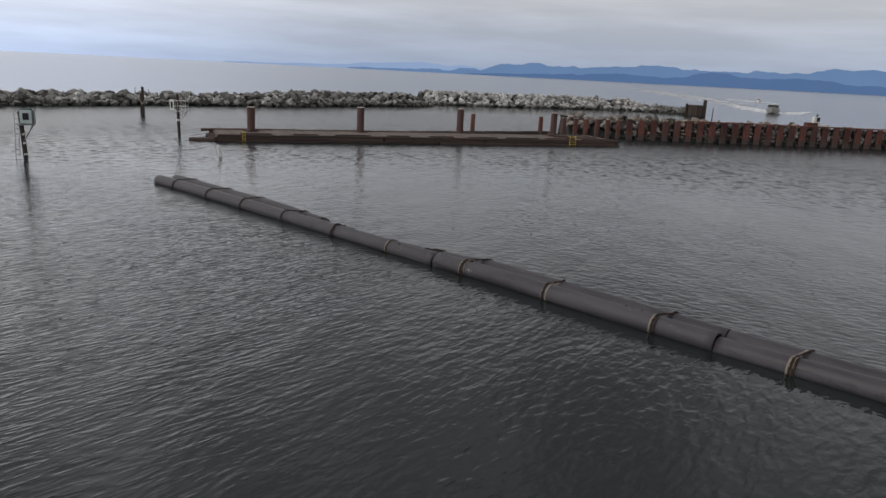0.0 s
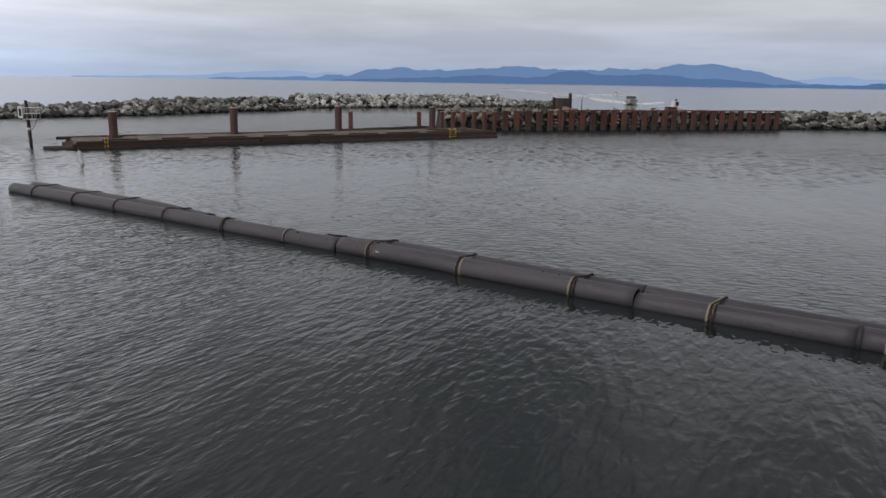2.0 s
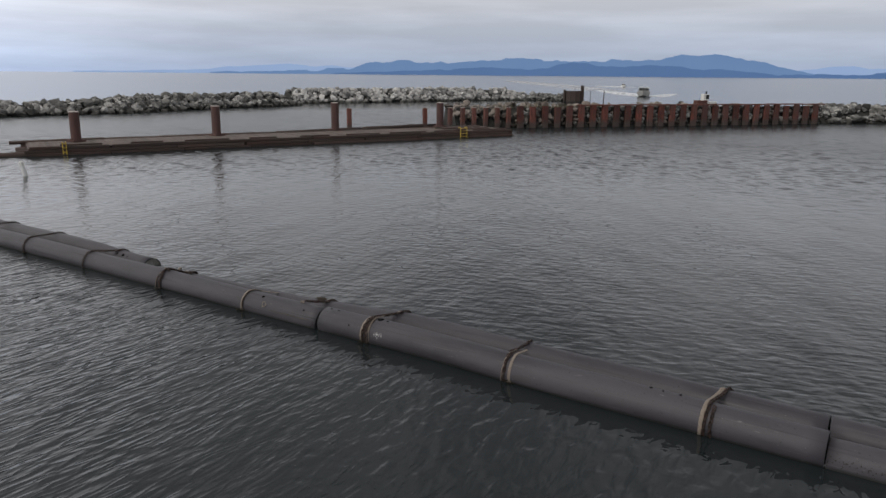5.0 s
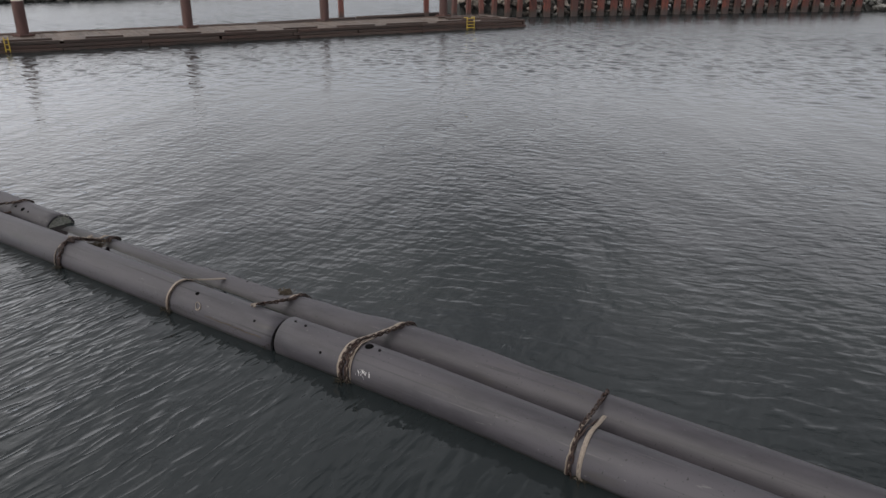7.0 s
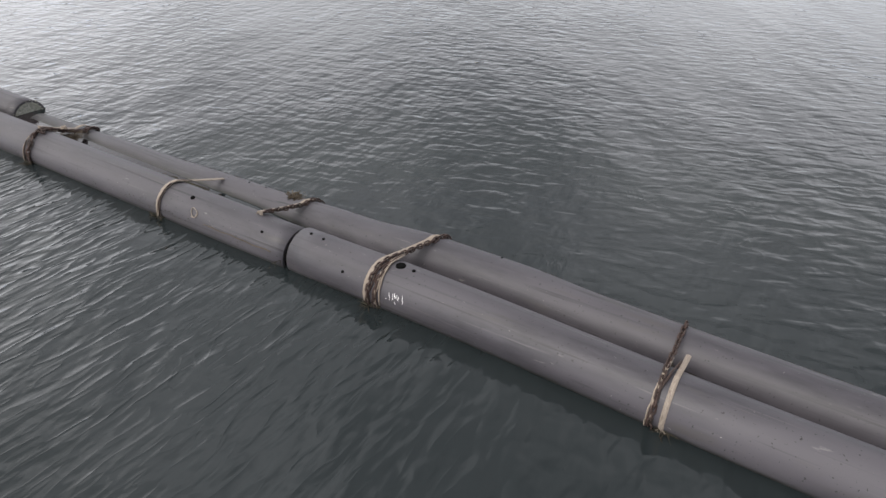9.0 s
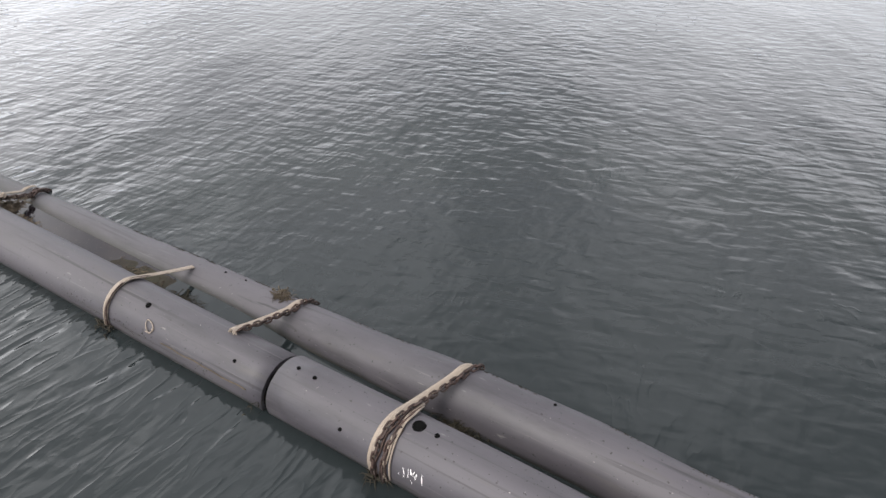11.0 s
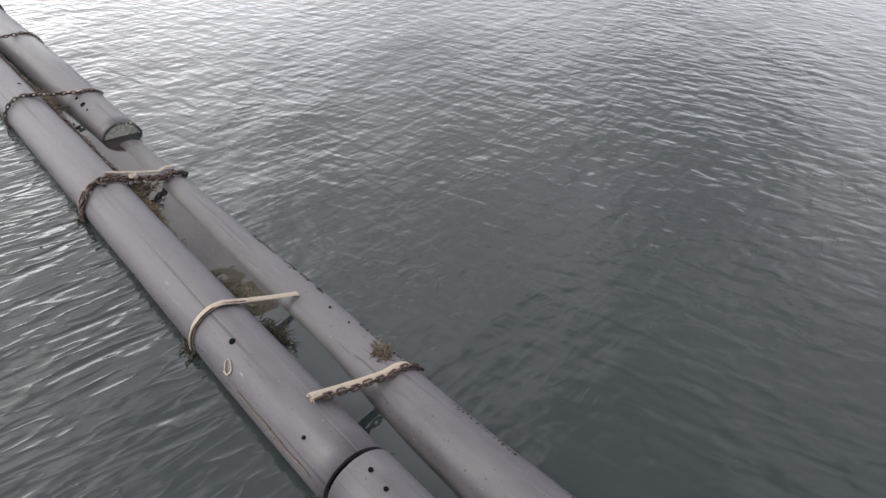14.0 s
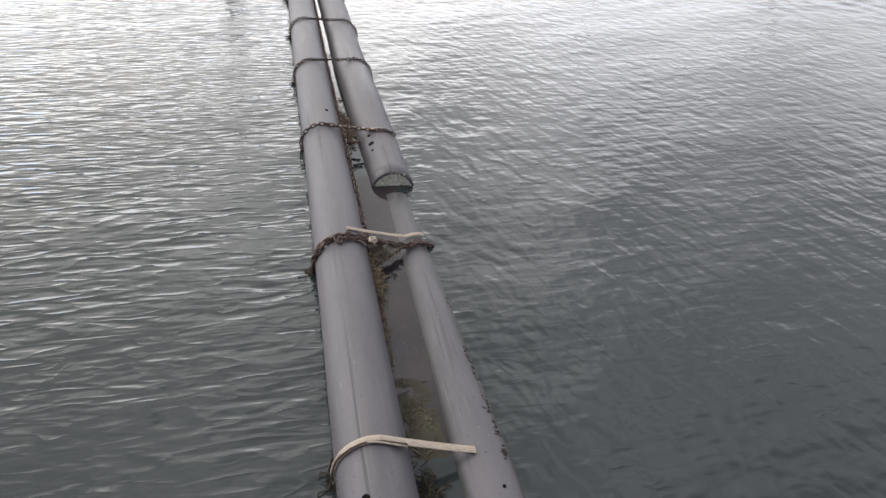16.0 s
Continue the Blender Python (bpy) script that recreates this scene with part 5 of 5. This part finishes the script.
# dark gasket strap at a pipe joint
bm = bmesh.new()
ring_pts = [Vector((0, near_c(16.62)[0] + 0.41 * math.cos(radians(a)), near_c(16.62)[1] + 0.41 * math.sin(radians(a)))) for a in range(-20, 201, 10)]
sweep(bm, ring_pts, ((-0.05, -0.01), (0.05, -0.01), (0.05, 0.012), (-0.05, 0.012)))
ob = tagged(link_mesh("joint_band", bm, M_BLACK), "black rubber band round a pipe joint", "band")
ob.location = (16.62, 0, 0)
# a chain that runs along the inner side of the near pipe
inner = [Vector((x * 0.25, near_c(x * 0.25)[0] + 0.405, 0.21 + 0.03 * math.sin(x * 1.3))) for x in range(-104, -33)]
chain(inner, "rusty chain hanging along the inner side of the pipe", "chains along the boom", me=LINK_BIG, step=0.11, seed=70)
rodbar = rod(bmesh.new(), (-12.62, 0.95, 0.17), (-12.52, 1.33, 0.19), 0.025, seg=10)
for k in range(6):
    f = (k + 0.5) / 6
    rod(rodbar, (-12.62 + 0.1 * f, 0.95 + 0.36 * f, 0.172 + 0.02 * f), (-12.61 + 0.1 * f, 0.97 + 0.36 * f, 0.173 + 0.02 * f), 0.036, seg=8)
tagged(link_mesh("spacer_bar", rodbar, M_CHAIN), "rusty spacer bar held between the two pipes", "bar")


def weed(name, centre, spread, n, mat, label, seed, ln_=(0.12, 0.4), lie=0.25, arch=0.03):
    """A tangle of thin stalks and blades lying in a heap."""
    rg = random.Random(seed)
    verts, faces = [], []
    for _ in range(n):
        p = Vector(centre) + Vector((rg.gauss(0, spread[0]), rg.gauss(0, spread[1]), abs(rg.gauss(0, spread[2]))))
        a = rg.uniform(0, math.tau)
        L_ = rg.uniform(*ln_)
        d = Vector((math.cos(a), math.sin(a), rg.uniform(-0.1, lie))) * L_
        s = Vector((-math.sin(a), math.cos(a), 0)) * rg.uniform(0.004, 0.012)
        up = Vector((0, 0, 0.008))
        mid = p + d * 0.5 + Vector((rg.uniform(-0.05, 0.05), rg.uniform(-0.05, 0.05), arch))
        b0 = len(verts)
        verts += [p - s, p + s, p + up, mid - s, mid + s, mid + up, p + d]
        faces += [[b0, b0 + 1, b0 + 4, b0 + 3], [b0 + 1, b0 + 2, b0 + 5, b0 + 4], [b0 + 2, b0, b0 + 3, b0 + 5], [b0 + 3, b0 + 4, b0 + 6], [b0 + 4, b0 + 5, b0 + 6], [b0 + 5, b0 + 3, b0 + 6]]
    me = bpy.data.meshes.new(name)
    me.from_pydata(verts, [], faces)
    me.materials.append(mat)
    return tagged(new(name, me), label, "weed", kind="stuff")


weed("straw_heap", (-8.05, 1.045, 0.02), (0.30, 0.045, 0.05), 750, M_STRAW, "tangled brown straw trailing from the lashing along the pipe", 1, (0.04, 0.16), 0.12)
weed("straw_heap", (-8.50, 1.13, 0.14), (0.09, 0.12, 0.05), 320, M_STRAW, "clump of brown straw caught in the chains", 12, (0.05, 0.18), 0.15)
weed("straw_heap", (-7.2, 1.0, 0.01), (0.55, 0.03, 0.012), 500, M_STRAW, "thin line of straw along the pipe's inner side", 2, (0.03, 0.10), 0.05)
weed("straw_heap", (-5.25, 1.20, 0.016), (0.30, 0.12, 0.004), 90, M_STRAW, "loose straws lying on a soaked mat between the pipes", 3, (0.03, 0.11), -0.05, 0.004)
weed("straw_heap", (-2.95, 1.84, 0.195), (0.07, 0.06, 0.006), 120, M_STRAW, "small wisp of straw lying on a pipe", 4, (0.04, 0.13), 0.03)
weed("straw_heap", (-13.6, 1.12, 0.01), (0.45, 0.07, 0.03), 700, M_STRAW, "tangled brown straw between the pipes", 5, (0.05, 0.2), 0.1)
weed("kelp_tuft", (-4.2, 1.12, 0.01), (0.16, 0.07, 0.008), 200, M_KELP, "dark wet weed caught between the pipes", 6, (0.04, 0.15), 0.05)
weed("kelp_tuft", (0.35, 1.15, 0.02), (0.14, 0.07, 0.03), 260, M_KELP, "dark wet weed caught under the chain", 7, (0.05, 0.2), 0.1)
weed("kelp_tuft", (-1.76, 0.55, 0.04), (0.03, 0.20, 0.06), 60, M_KELP, "dark weed hanging in the joint of the pipes", 8, (0.04, 0.12), 0.1)
weed("kelp_tuft", (4.05, 1.10, 0.03), (0.12, 0.06, 0.04), 200, M_KELP, "dark wet weed caught under the strap", 9, (0.05, 0.2), 0.1)


def weed_mat():
    """A soaked mat of rotten weed, level with the water, with a ragged rim."""
    bm = bmesh.new()
    nx, ny = 46, 12
    rows = []
    for k in range(nx + 1):
        x = -6.25 + 1.62 * k / nx
        a, b = near_c(x)[0] + 0.30, far_c(x)[0] - 0.27
        row = []
        for j in range(ny + 1):
            y = a + (b - a) * j / ny
            q = Vector((x * 5, y * 6, 0.3))
            edge = min(1.0, (x + 6.25) * 1.6 + 0.35 * noise.noise(q * 0.5), (-4.63 - x) * 6, (ny - j) / ny * 9 - 0.4)
            row.append(bm.verts.new((x, y, -0.012 + 0.030 * max(0.0, edge) ** 0.5 * (0.8 + 0.5 * noise.noise(q)) + 0.0012 * noise.noise(q * 4))))
        rows.append(row)
    for r0, r1 in zip(rows, rows[1:]):
        for j in range(ny):
            bm.faces.new((r0[j], r1[j], r1[j + 1], r0[j + 1]))
    tagged(link_mesh("weed_mat", bm, M_MAT, smooth=True), "soaked brown-green mat of rotting weed between the pipes", "weed", kind="stuff")


weed_mat()


def silt_film():
    """A thin still skin of silt and scum that lies on the sheltered water."""
    bm = bmesh.new()
    n = 60
    rows = []
    for k in range(n + 1):
        x = -11.4 + (11.4 - 4.75) * k / n
        a = near_c(x)[0] + 0.33
        b = far_c(x)[0] - 0.10 if x > -10.6 else far_c(-10.6)[0] + 0.06
        rows.append([bm.verts.new((x, a + (b - a) * j / 6, 0.006)) for j in range(7)])
    for r0, r1 in zip(rows, rows[1:]):
        for j in range(6):
            bm.faces.new((r0[j], r1[j], r1[j + 1], r0[j + 1]))
    tagged(link_mesh("silt_film", bm, M_FILM), "still brown-grey film of silt between the pipes", "scum", kind="stuff")


silt_film()
for i_, x_ in enumerate((-24.4, -20.3, -16.5, -8.4, -4.6, 0.0, 4.25, 8.5, 12.85, 17.35)):
    weed("kelp_tuft", (x_, 0.20, 0.0), (0.06, 0.04, 0.015), 30, M_KELP, "dark weed trailing at the waterline below a lashing", 20 + i_, (0.08, 0.25), 0.0)


# small things on the pipes
def rope_line(name, pts, r, mat, label):
    p0 = pts[0].copy()
    prof = [(r * math.cos(math.tau * j / 8), r * math.sin(math.tau * j / 8)) for j in range(8)]
    ob = link_mesh(name, sweep(bmesh.new(), [p - p0 for p in pts], prof, side=Vector((0.1, 0.2, 1.0))), mat, smooth=True)
    ob.location = p0
    return tagged(ob, label, "rope")


def on_near(x, ang, lift=0.012):
    y, z = near_c(x)
    z -= 0.03 * max(0.0, (x + 6) / 4) if -6 < x < -1.8 else 0.0
    return Vector((x, y + (R_PIPE + lift) * math.cos(radians(ang)), z + (R_PIPE + lift) * math.sin(radians(ang))))


rope_line("thin_line", [on_near(-3.45 + 1.5 * k / 40, 163 + 3 * noise.noise(Vector((k * 0.15, 2, 0)))) for k in range(41)], 0.007, M_STRAW, "thin pale line lying along the pipe's flank")
rope_line("rope_loop", [on_near(-3.72 + 0.075 * math.cos(k * 0.42) + 0.012 * k / 10, 146 + 11 * math.sin(k * 0.42 + 0.7 * math.sin(k * 0.2))) for k in range(22)], 0.007, M_STRAP, "small loop of pale rope lying on the pipe")
rope_line("rope_loop", [on_near(2.55 + 0.05 * k / 5, 120 + 9 * math.sin(k * 0.5)) for k in range(14)], 0.007, M_KELP, "scrap of dark cord lying on the pipe")


def rope_coil(at, r, turns, label):
    pts = [Vector((at[0] + r * (1 - 0.12 * k / 14) * math.cos(k * 0.45), at[1] + r * (1 - 0.12 * k / 14) * math.sin(k * 0.45), at[2] + 0.022 * k * 0.45 / math.tau)) for k in range(int(turns * 14))]
    return rope_line("rope_coil", pts, 0.016, M_STRAP, label)


rope_coil((-8.47, 1.08, 0.42), 0.055, 2.4, "small pale rope coil knotted over the chains")


def scrapes(label):
    """Pale scrape marks left where something rubbed down the pipe's flank."""
    rg = random.Random(44)
    bm = bmesh.new()
    for _ in range(14):
        x, a = 0.36 + rg.gauss(0, 0.10), 158 + rg.uniform(-6, 12)
        ln_, lean, w_ = rg.uniform(5, 16), rg.uniform(-0.02, 0.05), rg.uniform(0.002, 0.006)
        rows = []
        for k in range(5):
            f = k / 4
            p = on_near(x + lean * f, a + ln_ * f, 0.0)
            p.z += 0.025
            d = Vector((0, math.cos(radians(a + ln_ * f)), math.sin(radians(a + ln_ * f))))
            h = w_ * math.sin(math.pi * (0.12 + 0.76 * f))
            rows.append([bm.verts.new(p + d * 0.014 + Vector((s_ * h, 0, 0))) for s_ in (-1, 1)] + [bm.verts.new(p - d * 0.01)])
        for r0, r1 in zip(rows, rows[1:]):
            for i in range(3):
                bm.faces.new((r0[i], r0[(i + 1) % 3], r1[(i + 1) % 3], r1[i]))
    bmesh.ops.recalc_face_normals(bm, faces=bm.faces)
    tagged(link_mesh("scrape_marks", bm, M_WHITE), label, "scrape", kind="stuff")


scrapes("pale scrape marks down the flank of a pipe")


def crust(name, x0, x1, n, angs, label, seed, centre, big=1.0):
    """Small flat barnacles in loose rows along a flank."""
    rg = random.Random(seed)
    verts, faces = [], []
    for _ in range(n):
        x = rg.uniform(x0, x1)
        if noise.noise(Vector((x * 1.1, seed, 0))) < -0.05:
            continue
        y, z = centre(x)
        a = radians(rg.gauss(*angs))
        d = Vector((0, math.cos(a), math.sin(a)))
        c = Vector((x, y, z)) + d * (R_PIPE + 0.012 * noise.noise(Vector((x * 0.35, y, 3.0))) - 0.002)
        if c.z < 0.01:
            continue
        s_ = d.cross(Vector((1, 0, 0)))
        lx, ly, h = rg.uniform(0.005, 0.014), rg.uniform(0.005, 0.018) * big, rg.uniform(0.003, 0.007) * big
        b0 = len(verts)
        verts += [c + Vector((lx, 0, 0)), c + s_ * ly, c - Vector((lx, 0, 0)), c - s_ * ly, c + d * h]
        faces += [[b0, b0 + 1, b0 + 4], [b0 + 1, b0 + 2, b0 + 4], [b0 + 2, b0 + 3, b0 + 4], [b0 + 3, b0, b0 + 4]]
    me = bpy.data.meshes.new(name)
    me.from_pydata(verts, [], faces)
    me.materials.append(M_KELP)
    tagged(new(name, me), label, "barnacle", kind="stuff")


crust("barnacle_crust", -7.6, 10.0, 900, (53, 3.0), "loose rows of dark barnacles along a low pipe", 3, far_c, 2.2)
crust("barnacle_crust", -26.0, -11.2, 900, (45, 12), "dark barnacles along the seaward flank of a pipe", 4, far_c)
crust("barnacle_crust", -26.0, -2.0, 900, (172, 8), "dark barnacles along the waterline of a pipe", 5, near_c)
crust("barnacle_crust", -1.5, 16.0, 700, (172, 8), "dark barnacles along the waterline of a pipe", 6, near_c)
